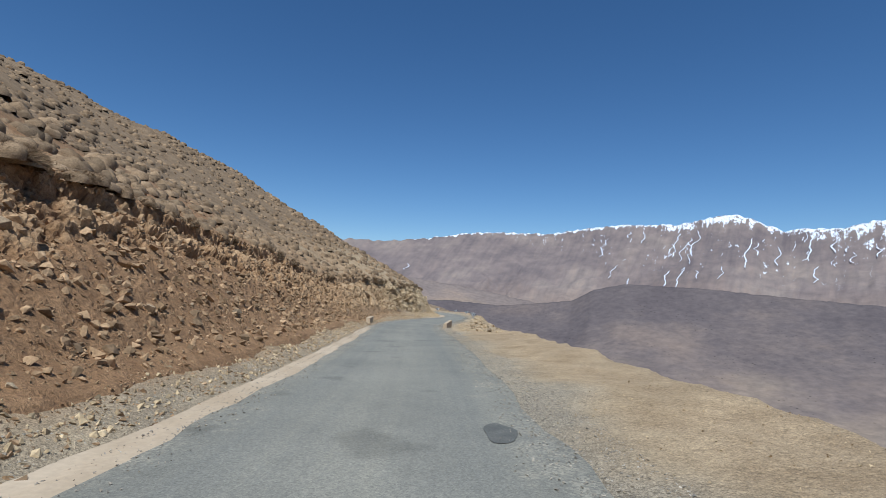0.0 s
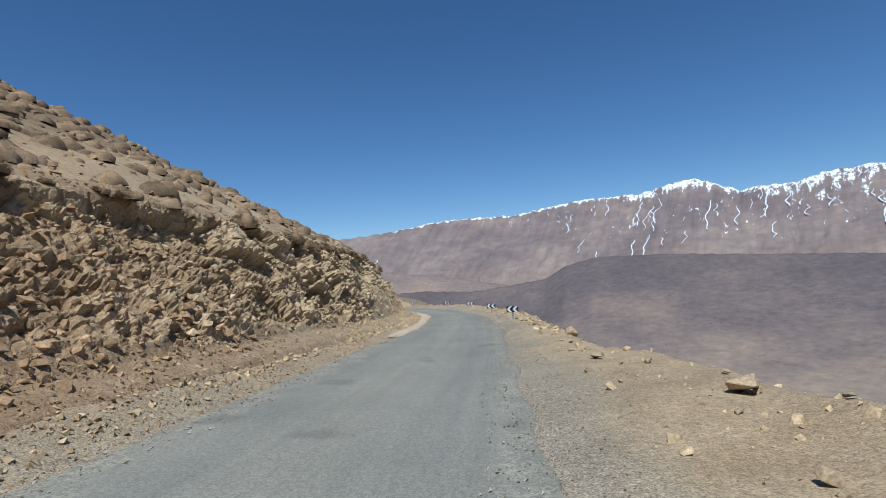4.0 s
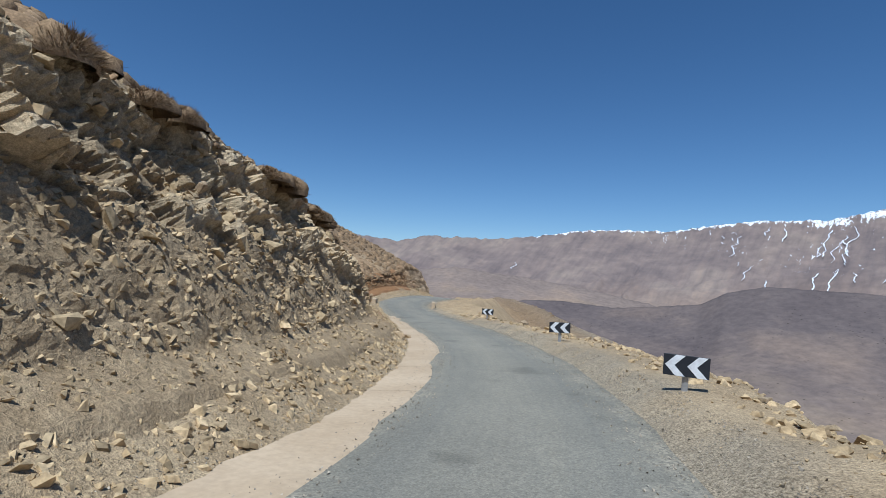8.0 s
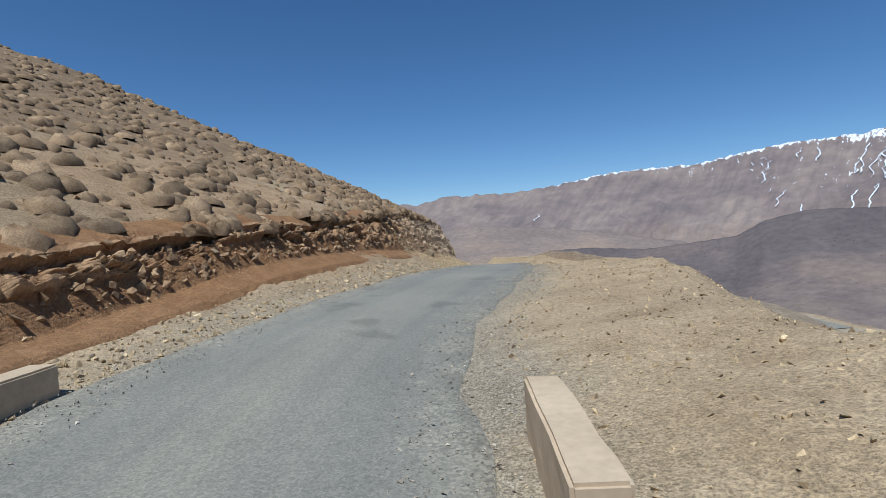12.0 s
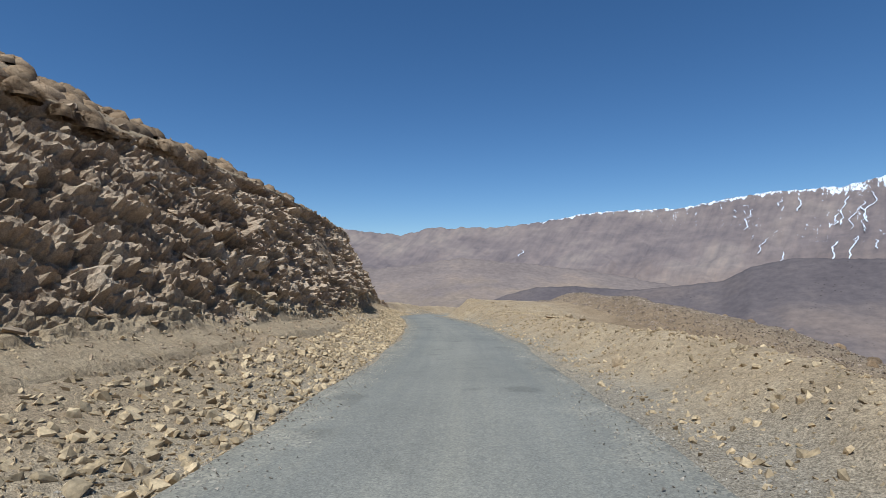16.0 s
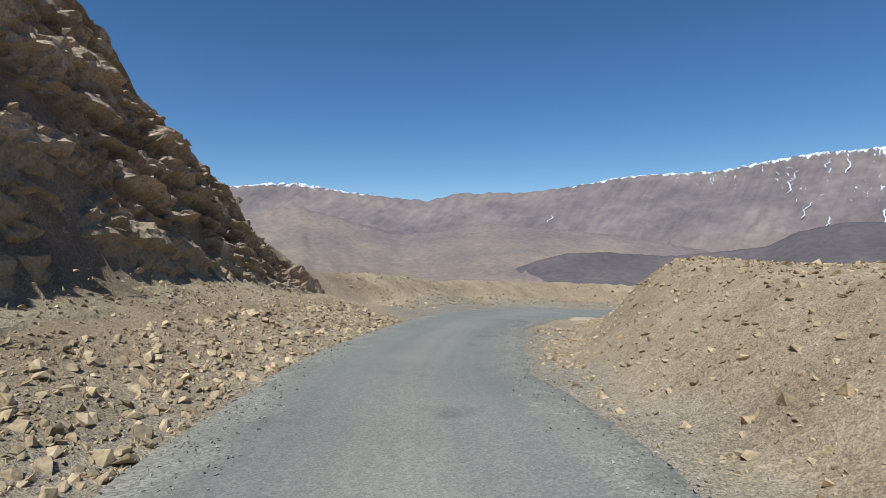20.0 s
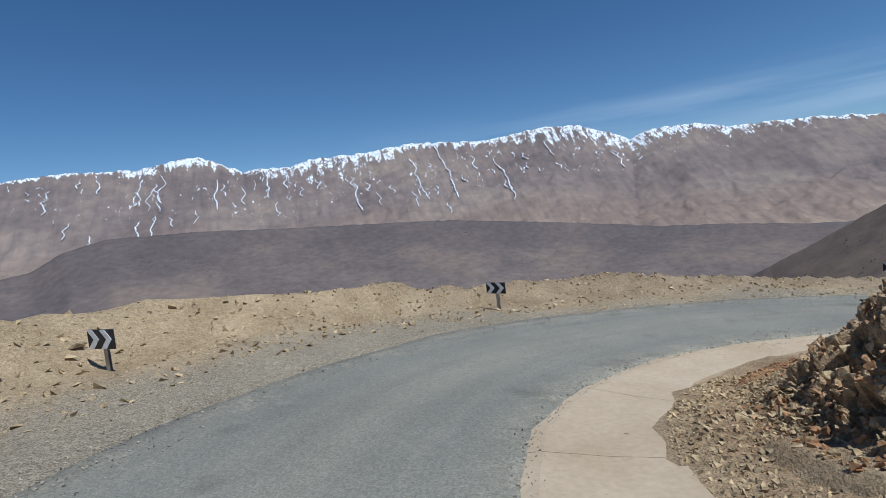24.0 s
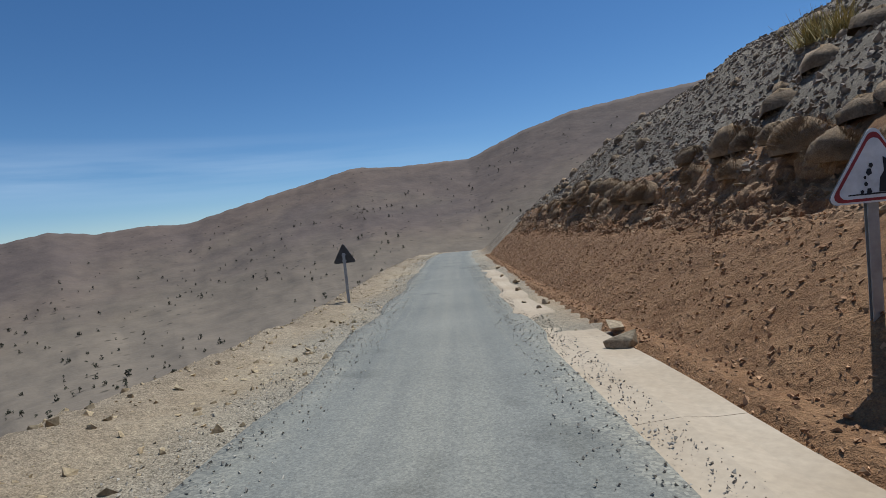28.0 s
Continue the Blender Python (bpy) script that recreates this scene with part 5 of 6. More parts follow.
def shrub_thing(k, x, y, z, size, label, group):
    ob = new("cushion_shrub", shrub_meshes[k % len(shrub_meshes)])
    ob.matrix_world = Matrix.LocRotScale((x, y, z), Euler((0, 0, k * 1.7)), Vector((size[0], size[1], size[2])))
    return tagged(ob, label, "shrub", group)


for k, i in enumerate(close):
    shrub_thing(k, x[i], y[i], z[i], lumps[i], "gray-olive thorny cushion shrub at the top of the road cut", "shrubs along the cut")

# shrubs above the second leg, the largest hanging over the rim of the scree
rng = np.random.RandomState(72)
n = 150
s = rng.uniform(260, 300, n)
e = 4.4 + 5.0 * rng.rand(n) ** 1.6
sz = sizes(rng, n, 0.25, 0.8, 1.6)
s[:40] = 262 + 30 * (np.arange(40) + rng.rand(40)) / 40
e[:40] = at_s(R_FLAT, s[:40]) + at_s(R_BANK, s[:40]) / at_s(R_FACE, s[:40]) - 0.15 + 0.9 * rng.rand(40) ** 1.5
sz[:40] = rng.uniform(0.5, 1.05, 40)
x, y = road_points(s, e, 1)
z = ground_z(x, y) - 0.12 * sz
lumps = np.stack([sz, sz * rng.uniform(0.8, 1.15, n), sz * rng.uniform(1.35, 1.7, n)], 1)
order = np.arange(n)
joined("slope_shrubs", SHRUBS_FAR, np.stack([x, y, z], 1)[order[40:]], lumps[order[40:]], turns(rng, n - 40, 0.12), SHRUB, "gray-brown cushion shrubs on a stony slope", "shrubs")
pale_meshes = []
for me in shrub_meshes:
    me = me.copy()
    me.materials.clear()
    me.materials.append(SHRUB_PALE)
    pale_meshes.append(me)
for k, i in enumerate(order[:40]):
    shrub_thing(k, x[i], y[i], z[i], lumps[i], "large gray-brown cushion shrub above red scree", "shrubs above the second leg").data = pale_meshes[k % len(pale_meshes)]


def grass_tuft(x, y, size, label):
    rng = np.random.RandomState(int(abs(x * 7 + y * 13)) % 9999)
    bm = bmesh.new()
    for _ in range(150):
        a, lean_, h = rng.uniform(0, 6.28), rng.uniform(0.1, 0.9), rng.uniform(0.5, 1.0) * size
        bx, by = rng.normal(0, 0.16 * size, 2)
        t = Vector((-math.sin(a), math.cos(a), 0)) * 0.018
        root, tip = Vector((bx, by, 0)), Vector((bx + math.cos(a) * lean_ * h, by + math.sin(a) * lean_ * h, h * 0.8))
        bm.faces.new([bm.verts.new(root + t), bm.verts.new(root - t), bm.verts.new(tip)])
    top_ob = new("grass_tuft", None)
    top_ob.location = (x, y, float(ground_z(x, y)[0]) - 0.05)
    part("foliage", bm, STRAW, top_ob)
    return tagged(top_ob, label, "grass")


# ---- signs ----
def plain(name, color, rough=0.6, metal=0.0, grime=0.25):
    m, n, l, b = material(name, rough)
    pos = n.new("ShaderNodeNewGeometry").outputs["Position"]
    a = noise_node(n, l, 7, 4, 0.6, pos)
    lo = tuple(c * (1 - grime) for c in color)
    l.new(ramp(n, l, a.outputs[0], [(0.35, lo), (0.65, color)]), b.inputs["Base Color"])
    b.inputs["Metallic"].default_value = metal
    return m


SIGN_BLACK = plain("sign_black", (0.025, 0.028, 0.035), 0.5)
SIGN_WHITE = plain("sign_white", (0.72, 0.74, 0.76), 0.5)
SIGN_RED = plain("sign_red", (0.30, 0.045, 0.05), 0.5)
STEEL = plain("galvanised_steel", (0.42, 0.42, 0.42), 0.5, 0.6)
SIGN_BACK = plain("sign_back", (0.10, 0.095, 0.09), 0.6, 0.3)


def box(bm, x0, x1, y0, y1, z0, z1):
    v = [bm.verts.new((x, y, z)) for x in (x0, x1) for y in (y0, y1) for z in (z0, z1)]
    for q in ((0, 1, 3, 2), (4, 6, 7, 5), (0, 4, 5, 1), (2, 3, 7, 6), (0, 2, 6, 4), (1, 5, 7, 3)):
        bm.faces.new([v[i] for i in q])
    bmesh.ops.recalc_face_normals(bm, faces=bm.faces)


def prism(bm, outline, y0, y1):
    """A flat shape in x and z, given thickness in y."""
    a = [bm.verts.new((x, y0, z)) for x, z in outline]
    b = [bm.verts.new((x, y1, z)) for x, z in outline]
    bm.faces.new(a)
    bm.faces.new(b[::-1])
    for i in range(len(a)):
        j = (i + 1) % len(a)
        bm.faces.new((a[i], b[i], b[j], a[j]))
    bmesh.ops.recalc_face_normals(bm, faces=bm.faces)


def chevron_sign(x, y, middle, facing, pointing, label, tilt=0.0):
    """A black board with two white chevrons on one steel post; it faces along -y before it is turned."""
    top = new("chevron_sign", None)
    z = float(ground_z(x, y)[0])
    w, h, zc = 0.30, 0.15, max(0.36, middle - z)
    bm = bmesh.new()
    box(bm, -w, w, -0.012, 0.012, zc - h, zc + h)
    bmesh.ops.bevel(bm, geom=[e for e in bm.edges], offset=0.006, segments=1, affect="EDGES")
    board = part("board", bm, SIGN_BLACK, top, "black sign board")
    for cx in (-0.155, 0.135):
        q = pointing
        tip, back, th = -0.125 * q, 0.015 * q, 0.125 * q
        bm = bmesh.new()
        prism(bm, [(cx + tip, zc), (cx + back, zc + h - 0.004), (cx + back + th, zc + h - 0.004), (cx + tip + th, zc), (cx + back + th, zc - h + 0.004), (cx + back, zc - h + 0.004)], -0.019, -0.0135)
        part("chevron", bm, SIGN_WHITE, board, "white reflective chevron")
    bm = bmesh.new()
    box(bm, -0.04, 0.04, 0.034, 0.039, -0.4, zc + h - 0.04)
    box(bm, -0.04, 0.04, 0.075, 0.080, -0.4, zc + h - 0.04)
    box(bm, -0.003, 0.003, 0.0385, 0.0755, -0.4, zc + h - 0.04)
    part("post", bm, STEEL, top, "steel profile post")
    for zb in (zc - 0.1, zc + 0.08):
        bm = bmesh.new()
        box(bm, -0.06, 0.06, 0.012, 0.034, zb, zb + 0.03)
        part("bracket", bm, STEEL, top)
    top.matrix_world = pose(x, y, z, 0, tilt, 0) @ Matrix.Rotation(math.atan2(facing[1], facing[0]) + math.pi / 2, 4, "Z")
    return tagged(top, label, "road sign", "chevron signs")


LEFT_SIGNS = [(-7.85, 68.8, -3.03, 1), (-9.45, 78.8, -3.48, -2), (-11.95, 89.4, -3.96, 2), (-15.05, 96.6, -4.1, -1), (-20.8, 107.3, -4.5, 3)]
for x_, y_, z_, lean_ in LEFT_SIGNS:
    i = int(np.argmin(np.hypot(RP[:, 0] - x_, RP[:, 1] - y_)))
    back = RP[max(i - 16, 0), :2] - np.array((x_, y_))
    chevron_sign(x_, y_, z_, back, 1, "black road sign with two white chevrons on a post", lean_)
for x_, y_, z_, ang in ((-66.0, 235.6, -11.45, 203), (-57.1, 235.5, -12.28, 188), (-46.3, 228.5, -13.4, 172)):
    chevron_sign(x_, y_, z_, (math.cos(radians(ang)), math.sin(radians(ang))), -1, "black road sign with two white chevrons at the bend")


def triangle(side, z0, grow=0.0, r=0.05):
    """A triangle with rounded corners, standing on its side, in x and z."""
    pts = []
    for a in (90, 210, 330):
        cx, cz = (side / math.sqrt(3) - 2 * r + grow) * math.cos(radians(a)), (side / math.sqrt(3) - 2 * r + grow) * math.sin(radians(a))
        for k in range(-2, 3):
            b = radians(a + k * 30)
            pts.append((cx + r * math.cos(b), z0 + cz + r * math.sin(b)))
    return pts


def warning_sign(x, y, facing, height, label, rockfall=True, tilt=0.0):
    top = new("warning_sign", None)
    side = 0.72
    zc = height
    bm = bmesh.new()
    prism(bm, triangle(side, zc), -0.01, 0.01)
    plate = part("plate", bm, SIGN_BACK, top, "gray metal plate")
    for nm, g, y0, y1, mat in (("rim", 0.0, -0.013, -0.0105, SIGN_WHITE), ("red_border", -0.03, -0.016, -0.0135, SIGN_RED), ("panel", -0.075, -0.019, -0.0165, SIGN_WHITE)):
        bm = bmesh.new()
        prism(bm, triangle(side, zc, g), y0, y1)
        part(nm, bm, mat, plate)
    if rockfall:
        bm = bmesh.new()
        prism(bm, [(0.02, zc - 0.13), (0.03, zc - 0.02), (0.06, zc + 0.03), (0.055, zc + 0.14), (0.085, zc + 0.12), (0.10, zc + 0.06), (0.20, zc - 0.13)], -0.0225, -0.0195)
        part("cliff_symbol", bm, SIGN_BLACK, plate)
        for k, (sx, sz, r) in enumerate(((-0.03, 0.08, 0.016), (-0.045, 0.03, 0.022), (-0.075, -0.01, 0.010), (-0.07, -0.06, 0.014), (-0.10, -0.12, 0.013), (-0.05, -0.12, 0.02))):
            bm = bmesh.new()
            prism(bm, [(sx + r * math.cos(a + k), zc + sz + 1.4 * r * math.sin(a + k)) for a in (0, 1.1, 2.3, 3.4, 4.9)], -0.0225, -0.0195)
            part("stone_symbol", bm, SIGN_BLACK, plate)
        bm = bmesh.new()
        prism(bm, [(-0.2, zc - 0.145), (0.2, zc - 0.145), (0.2, zc - 0.13), (-0.2, zc - 0.135)], -0.0225, -0.0195)
        part("ground_symbol", bm, SIGN_BLACK, plate)
    bm = bmesh.new()
    box(bm, -0.04, 0.04, 0.03, 0.035, -0.5, zc + 0.1)
    box(bm, -0.04, 0.04, 0.07, 0.075, -0.5, zc + 0.1)
    box(bm, -0.004, 0.004, 0.0345, 0.0705, -0.5, zc + 0.1)
    part("post", bm, STEEL, top, "steel profile post")
    for zb in (zc - 0.15, zc + 0.03):
        bm = bmesh.new()
        box(bm, -0.07, 0.07, 0.0105, 0.03, zb, zb + 0.03)
        part("bracket", bm, STEEL, top)
    z = float(ground_z(x, y)[0])
    top.matrix_world = pose(x, y, z, 0, tilt, 0) @ Matrix.Rotation(math.atan2(facing[1], facing[0]) + math.pi / 2, 4, "Z")
    return tagged(top, label, "road sign")


Z2 = float(ground_z(-50.33, 222.6)[0])
warning_sign(-50.33, 222.6, (-0.55, 0.83), -12.35 - Z2, "triangular rockfall warning sign with a worn red border")
Z1 = float(ground_z(-37.65, 218.1)[0])
warning_sign(-37.65, 218.1, (0.66, -0.75), max(1.0, -13.15 - Z1), "gray back of a triangular warning sign beside the road", False)


# ---- low parapets at the culverts ----
def parapet(x0, y0, x1, y1, height, width, label):
    """A low rendered wall with worn edges and a crack or two."""
    top = new("parapet_wall", None)
    ln = math.hypot(x1 - x0, y1 - y0)
    bm = bmesh.new()
    box(bm, 0, ln, -width / 2, width / 2, -0.4, height)
    bmesh.ops.bevel(bm, geom=[e for e in bm.edges if e.verts[0].co.z > 0 or e.verts[1].co.z > 0], offset=0.02, segments=2, affect="EDGES")
    bmesh.ops.subdivide_edges(bm, edges=[e for e in bm.edges if e.calc_length() > 0.3], cuts=5, use_grid_fill=True)
    for v in bm.verts:
        v.co += noise.noise_vector(v.co * 5 + Vector((x0, y0, 0))) * 0.012
    part("wall", bm, WALL_STONE, top)
    z = float(RP[np.argmin(np.hypot(RP[:, 0] - (x0 + x1) / 2, RP[:, 1] - (y0 + y1) / 2)), 2]) + 0.04
    top.matrix_world = pose(x0, y0, z) @ Matrix.Rotation(math.atan2(y1 - y0, x1 - x0), 4, "Z")
    return tagged(top, label, "parapet", "culvert parapets")


parapet(-5.42, 37.1, -5.75, 40.9, 0.32, 0.24, "low beige rendered parapet beside the road")
parapet(-10.85, 36.3, -11.32, 38.4, 0.42, 0.3, "low beige rendered parapet at the foot of the cut")
parapet(-28.45, 117.5, -29.1, 119.0, 0.34, 0.26, "low pale parapet on the outer road edge")
parapet(-32.95, 116.3, -33.95, 118.3, 0.3, 0.3, "low beige parapet at the foot of red soil")


# ---- concrete gutters ----
def gutter(name, s0, s1, step, e0, e1, side, label):
    top = new(name, None)
    s = s0
    k = 0
    while s < s1:
        t = min(s + step, s1)
        ss = np.linspace(s, t - 0.003, 5)
        rows = []
        for q in ss:
            h = np.interp(q, RS, HALF)
            a, b = (e0(q) if callable(e0) else e0), (e1(q) if callable(e1) else e1)
            o = side * (h + np.array([a - 0.5, a, a + (b - a) * 0.5, b - 0.02, b]))
            if side < 0:
                o = o[::-1]
            up = np.array([-0.06, 0.0, -0.015, 0.0, -0.2]) + 0.016 + 0.0015 * (k % 3) - (0.16 * max(0.0, (s0 + 2.5 - q) / 2.5) if s0 > 200 else 0.0)
            if side < 0:
                up = up[::-1]
            cx, cy = np.interp(q, RS, RP[:, 0]), np.interp(q, RS, RP[:, 1])
            rx, ry = np.interp(q, RS, RR[:, 0]), np.interp(q, RS, RR[:, 1])
            cz = np.interp(q, RS, RP[:, 2]) + np.tan(np.radians(np.interp(q, RS, BANK))) * o
            rows.append(np.stack([cx + rx * o, cy + ry * o, cz + up], 1))
        v = np.array(rows)
        mesh_object("slab", v.reshape(-1, 3), grid_faces(v.shape[0], v.shape[1]), CONCRETE, top)
        s, k = t, k + 1
    return tagged(top, label, "gutter", kind="structure")


def jag(base, amount, seed):
    return lambda s: (np.interp(s, *base) if isinstance(base, tuple) else base) + amount * float(vnoise(np.array(s / 1.1), np.array(float(seed))) - 0.5) * 2


gutter("gutter", 232, 270, 3.4, jag(INNER_R, 0.07, 1), jag(GUTTER_R, 0.03, 2), 1, "dusty beige concrete gutter on the inside of the bend")
gutter("gutter_broken", 270, 286, 2.6, jag(0.12, 0.22, 3), jag(([270, 274, 286], [0.8, 0.6, 0.6]), 0.08, 4), 1, "broken dusty concrete gutter on the inner roadside")
gutter("gutter_left", 62, 112, 2.8, jag(-0.03, 0.14, 5), jag(GUTTER_L, 0.08, 6), -1, "pale dusty concrete strip along the foot of the cut")
gutter("gutter_start", -12, 32, 2.8, jag(-0.05, 0.1, 7), jag(([-12, 8, 20, 32], [0.3, 0.3, 0.24, 0.16]), 0.06, 8), -1, "narrow dusty concrete strip at the road's edge")

# ---- single boulders ----
rock_meshes = []
for v, f in ROCKS + SLABS:
    me = bpy.data.meshes.new("boulder")
    bm = bmesh.new()
    vs = [bm.verts.new(p) for p in v]
    for q in f:
        bm.faces.new([vs[i] for i in q])
    bmesh.ops.bevel(bm, geom=list(bm.edges), offset=0.02, segments=1, affect="EDGES")
    bm.to_mesh(me)
    bm.free()
    rock_meshes.append(me)
ROCK_ONE = mottled("pale_boulder", (0.30, 0.22, 0.13), (0.48, 0.37, 0.24), 3, 25, 0.9, 0.015, random_obj=0.25)
for me in rock_meshes:
    me.materials.append(ROCK_ONE)


def boulder(s, e, side, size, label, k, group="roadside boulders", flat=1.0, name="boulder"):
    x, y = road_points(np.array([s]), np.array([e]), side)
    z = float(ground_z(x, y)[0])
    if group == "rocks on the gutter":
        z = max(z, float(road_plane(s, side * (float(at_s(HALF, s)) + e))) - 0.02)
    ob = new(name, rock_meshes[k % len(rock_meshes)])
    ob.matrix_world = Matrix.LocRotScale((float(x[0]), float(y[0]), z + size * 0.17 * flat), Euler((0.2 * math.sin(k), 0.2 * math.cos(k), k * 2.1)), Vector((size, size * 0.9, size * flat)))
    return tagged(ob, label, "rock", group)


rng = np.random.RandomState(81)
for k in range(34):
    boulder(28 + 34 * rng.rand(), 1.7 + 2.2 * rng.rand(), 1, 0.15 + 0.45 * rng.rand() ** 2, "pale angular boulder on the outer shoulder", k + 1)
for k in range(26):
    boulder(60 + 54 * rng.rand(), 1.3 + 1.0 * rng.rand(), 1, 0.15 + 0.35 * rng.rand() ** 3, "pale angular boulder at the edge of the drop", k)
for k in range(30):
    boulder(152 + 70 * rng.rand(), 0.6 + 5 * rng.rand(), 1, 0.15 + 0.4 * rng.rand() ** 3, "tan angular boulder on the roadside bank", k + 3, "bank boulders")
for k in range(110):
    boulder(230 + 26 * rng.rand(), 1.2 + 3.0 * rng.rand(), -1, 0.06 + 0.2 * rng.rand() ** 3, "pale stone on the outer bank of the bend", k, "stones of the outer bank", 0.9, "stone")
for k in range(40):
    boulder(0 + 222 * rng.rand(), 0.5 + 1.4 * rng.rand(), -1, 0.12 + 0.3 * rng.rand() ** 3, "tan rock fallen to the foot of the cut", k + 5, "fallen rocks")
for k, (s_, e_, z_) in enumerate(((268.6, 0.78, 0.46), (269.6, 1.0, 0.36), (273, 0.45, 0.2), (273.6, 0.7, 0.24), (274.2, 0.3, 0.18), (277, 0.5, 0.25), (279, 0.7, 0.3), (282, 0.5, 0.25), (286, 0.7, 0.3))):
    boulder(s_, e_, 1, z_, "brown rock fallen onto the broken gutter", k, "rocks on the gutter")
for k in range(30):
    boulder(234 + 44 * rng.rand(), 0.15 + 0.7 * rng.rand(), 1, 0.03 + 0.06 * rng.rand(), "small stone lying on the concrete gutter", k, "rocks on the gutter", 1.0, "stone")
FACE_ROCK = mottled("face_rock", (0.20, 0.145, 0.09), (0.42, 0.32, 0.21), 3, 25, 0.9, 0.015, random_obj=0.3)
CLIFF_ROCK = mottled("cliff_block", (0.16, 0.115, 0.075), (0.38, 0.28, 0.185), 3, 25, 0.9, 0.02, random_obj=0.35)


def own_mesh(source, mat):
    out = []
    for me in source:
        c = me.copy()
        c.materials.clear()
        c.materials.append(mat)
        out.append(c)
    return out


FACE_MESH, CLIFF_MESH = own_mesh(rock_meshes, FACE_ROCK), own_mesh(rock_meshes, CLIFF_ROCK)


def face_blocks(face, s0, s1, lo, hi, count, small, large, meshes, label, group, seed):
    """Single blocks set into a rock face."""
    rng = np.random.RandomState(seed)
    where, tilt_ = face_spots(face, s0, s1, lo, hi, rng, count)
    for k, (q, n_) in enumerate(zip(where, tilt_)):
        size = small + (large - small) * rng.rand() ** 2
        ob = new("outcrop_rock", meshes[(k + seed) % len(meshes)])
        ob.matrix_world = Matrix.LocRotScale(Vector(q) + Vector(n_) * size * 0.08, Euler((rng.normal(0, 0.4), rng.normal(0, 0.4), rng.uniform(0, 6.28))), Vector((size, size * rng.uniform(0.7, 1.0), size * rng.uniform(0.55, 1.0))))
        tagged(ob, label, "rock", group)


face_blocks(FACE_LEFT, 0, 50, 0.1, 0.9, 40, 0.15, 0.42, FACE_MESH, "orange-brown rock sticking out of the road cut", "rocks of the first cut", 101)
face_blocks(FACE_LEFT, 54, 110, 0.1, 0.9, 60, 0.18, 0.5, FACE_MESH, "blocky sandstone rock in the road cut", "rocks of the sandstone cut", 102)
face_blocks(FACE_LEFT, 112, 148, 0.2, 0.9, 24, 0.15, 0.35, FACE_MESH, "red-brown rock in a low roadside cut", "rocks of the low cut", 103)
face_blocks(FACE_LEFT, 148, 222, 0.1, 0.9, 60, 0.2, 0.5, CLIFF_MESH, "dark brown block of the steep cliff", "rocks of the cliff", 104)
face_blocks(FACE_RIGHT, 236, 262, 0.1, 0.9, 30, 0.12, 0.3, FACE_MESH, "angular rock on the inside of the bend", "rocks of the bend", 105)
face_blocks(FACE_RIGHT, 262, 290, 0.65, 1.0, 26, 0.15, 0.4, FACE_MESH, "gray-brown rock on the slope above the road", "rocks above the second leg", 106)
boulder(149.2, 1.7, -1, 0.8, "large hollowed brown boulder at the foot of the cut", 3, "fallen rocks")
boulder(150.0, 1.75, -1, 0.62, "large brown boulder at the foot of the cut", 6, "fallen rocks")
boulder(163.4, 0.3, -1, 0.5, "flat brown slab lying at the asphalt's edge", 11, "fallen rocks", 0.5)
boulder(189.0, 2.0, 1, 0.6, "flat pale boulder on the roadside bank", 12, "bank boulders", 0.7)

# a dark tar patch in the right lane
TAR = mottled("tar_patch", (0.10, 0.096, 0.084), (0.15, 0.143, 0.122), 4, 60, 0.8, 0.003)
bm = bmesh.new()
ring = []
for k in range(22):
    a = 2 * math.pi * k / 22
    r = 1 + 0.08 * math.sin(3 * a + 1) + 0.05 * math.sin(5 * a)
    px_, py_ = 1.16 + 0.2 * r * math.cos(a) - 0.08 * math.sin(a), 6.95 + 0.5 * r * math.sin(a)
    i = int(np.argmin(np.hypot(RP[:, 0] - px_, RP[:, 1] - py_)))
    step = np.array((px_, py_)) - RP[i, :2]
    ring.append(bm.verts.new((px_, py_, float(road_plane(RS[i] + step @ RT[i], step @ RR[i])) + 0.008)))
bm.faces.new(ring)
me = bpy.data.meshes.new("tar_patch")
bm.to_mesh(me)
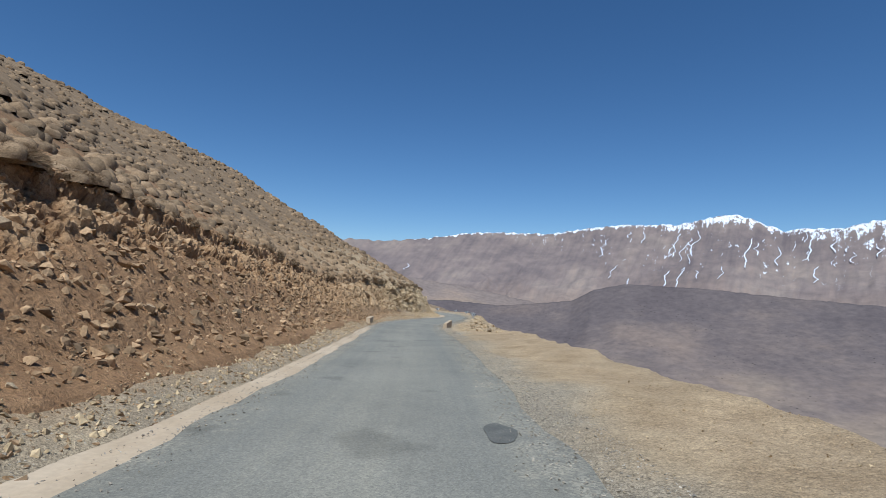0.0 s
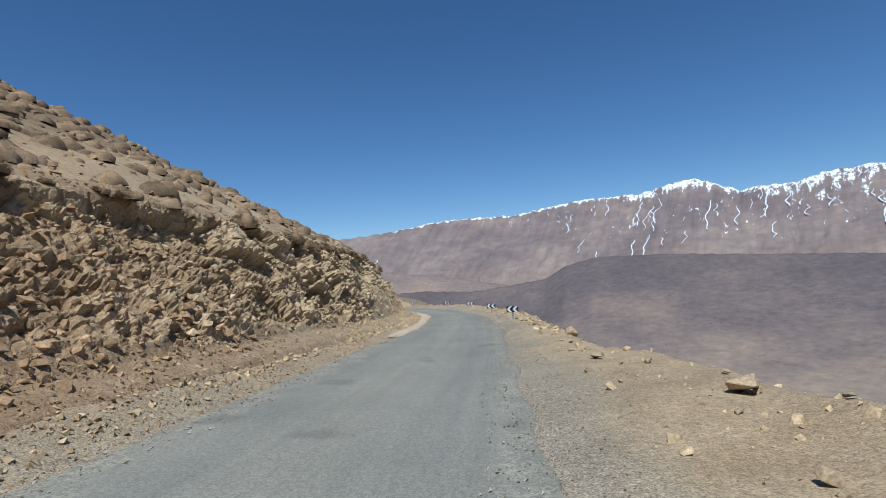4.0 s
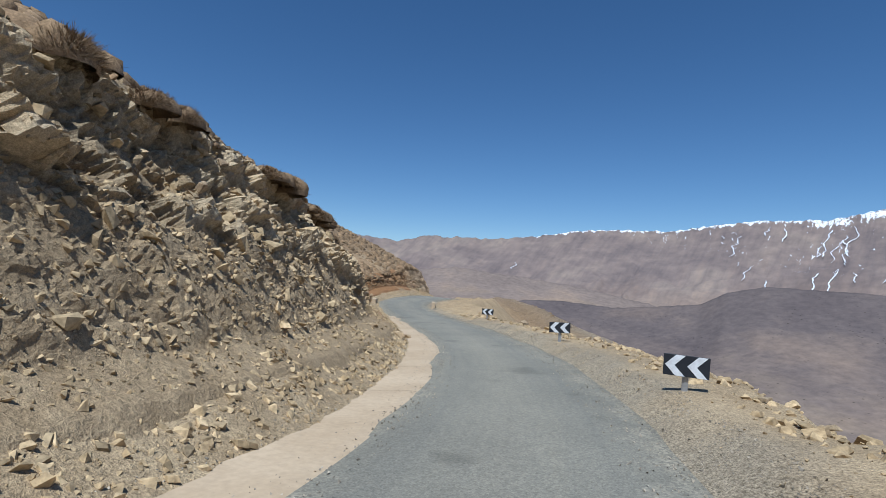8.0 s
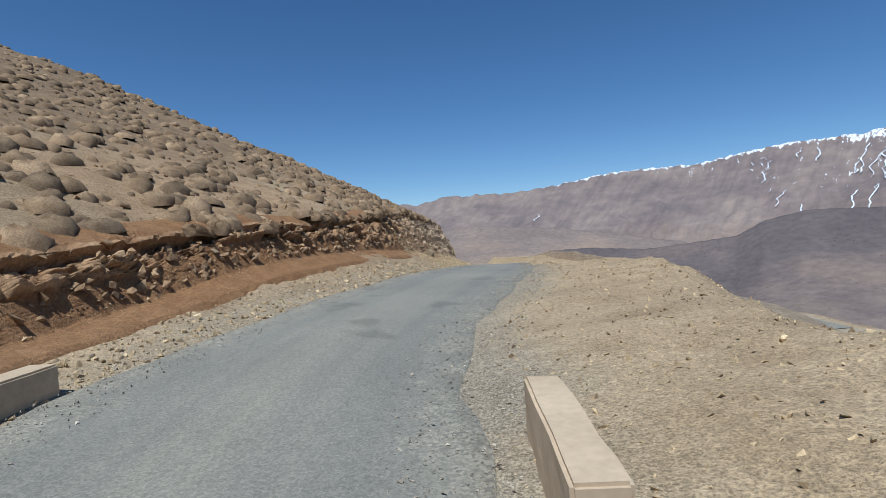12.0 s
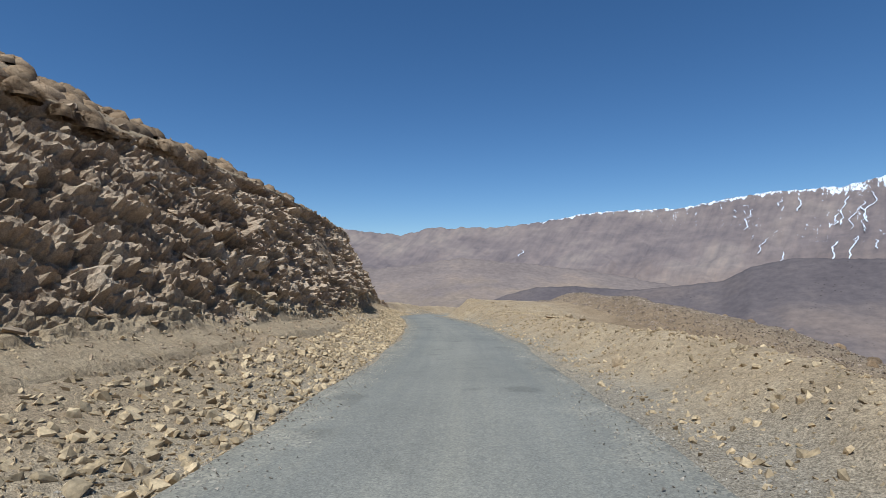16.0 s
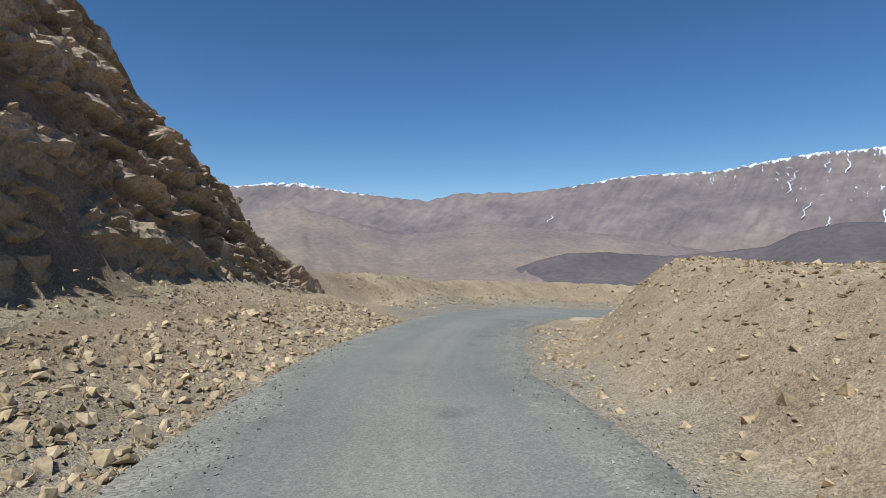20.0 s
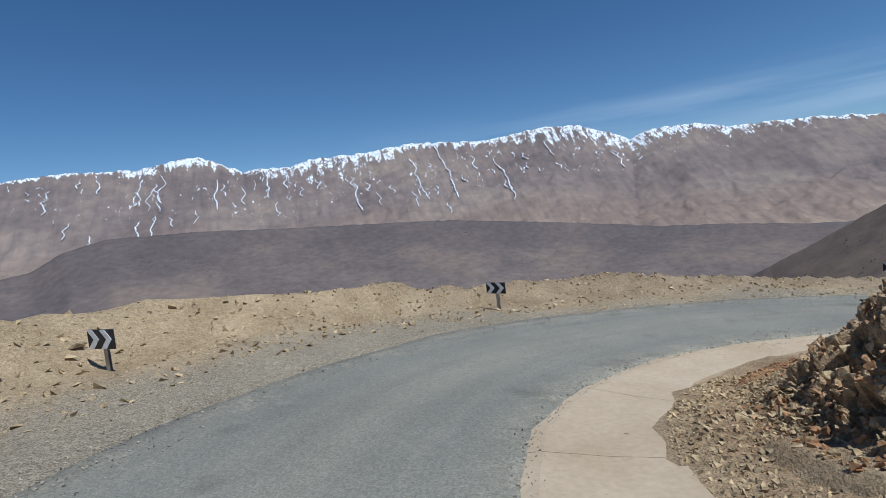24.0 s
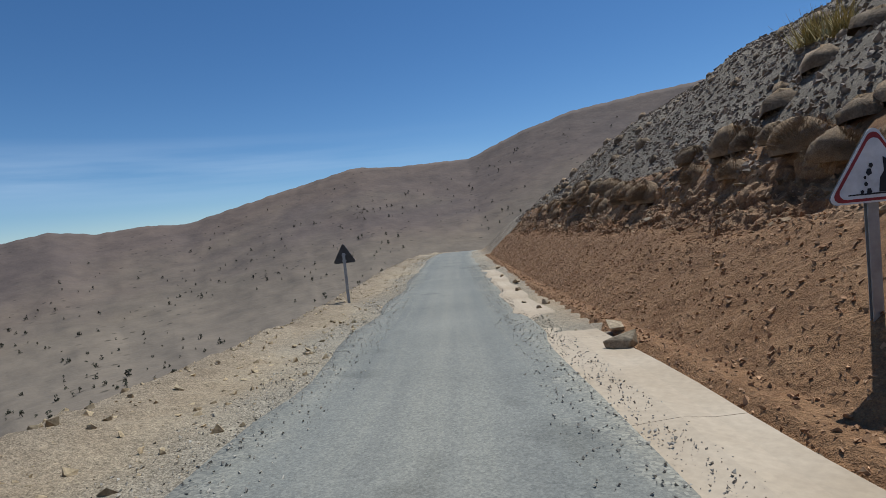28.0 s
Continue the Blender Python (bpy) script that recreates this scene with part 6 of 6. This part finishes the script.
bm.free()
me.materials.append(TAR)
tagged(new("tar_patch", me), "small dark tar patch on the gray asphalt", "road patch")

grass_tuft(-49.6, 214.2, 1.0, "dry yellow grass tuft among cushion shrubs")
grass_tuft(-49.0, 213.2, 0.9, "dry yellow grass tuft among cushion shrubs")


# ---- junipers on the spur beyond the second leg ----
def juniper_shape(rng):
    """A small dark tree: a short trunk and a crown of many leaf clumps with gaps."""
    v, f = [], []
    for a in range(4):
        b = (a + 1) % 4
        k = len(v)
        ca, sa, cb, sb = math.cos(a * 1.57), math.sin(a * 1.57), math.cos(b * 1.57), math.sin(b * 1.57)
        v += [(0.07 * ca, 0.07 * sa, -0.15), (0.07 * cb, 0.07 * sb, -0.15), (0.02 * ca, 0.02 * sa, 0.7)]
        f.append((k, k + 1, k + 2))
    for _ in range(18):
        h = rng.uniform(0.12, 1.0)
        r = 0.42 * (1 - 0.6 * h) * rng.uniform(0.5, 1.1)
        a = rng.uniform(0, 6.28)
        c = np.array([r * math.cos(a), r * math.sin(a), h])
        k = len(v)
        for _ in range(4):
            v.append(tuple(c + rng.normal(0, 0.13, 3)))
        f += [(k, k + 1, k + 2), (k, k + 2, k + 3), (k, k + 3, k + 1)]
    return np.array(v), np.array(f)


rng = np.random.RandomState(91)
co = np.empty(len(spur_hill.data.vertices) * 3)
spur_hill.data.vertices.foreach_get("co", co)
co = co.reshape(-1, 62, 3)
i, j = rng.randint(5, co.shape[0] - 5, 1700), (4 + 52 * rng.rand(1700)).astype(int)
spots = co[i, j] + rng.uniform(-2, 2, (1700, 3)) * (1, 1, 0)
spots = spots[np.hypot(spots[:, 0], spots[:, 1] - 60) > 150]
spots = spots[vnoise(spots[:, 0] / 40, spots[:, 1] / 40) > 0.35]
sz = sizes(rng, len(spots), 0.8, 2.6, 2.0)
joined("spur_junipers", [juniper_shape(RNG) for _ in range(5)], spots - (0, 0, 0.2), sz, turns(rng, len(spots), 0.05), TREE_GREEN, "dark green junipers scattered on a brown hillside", "trees")
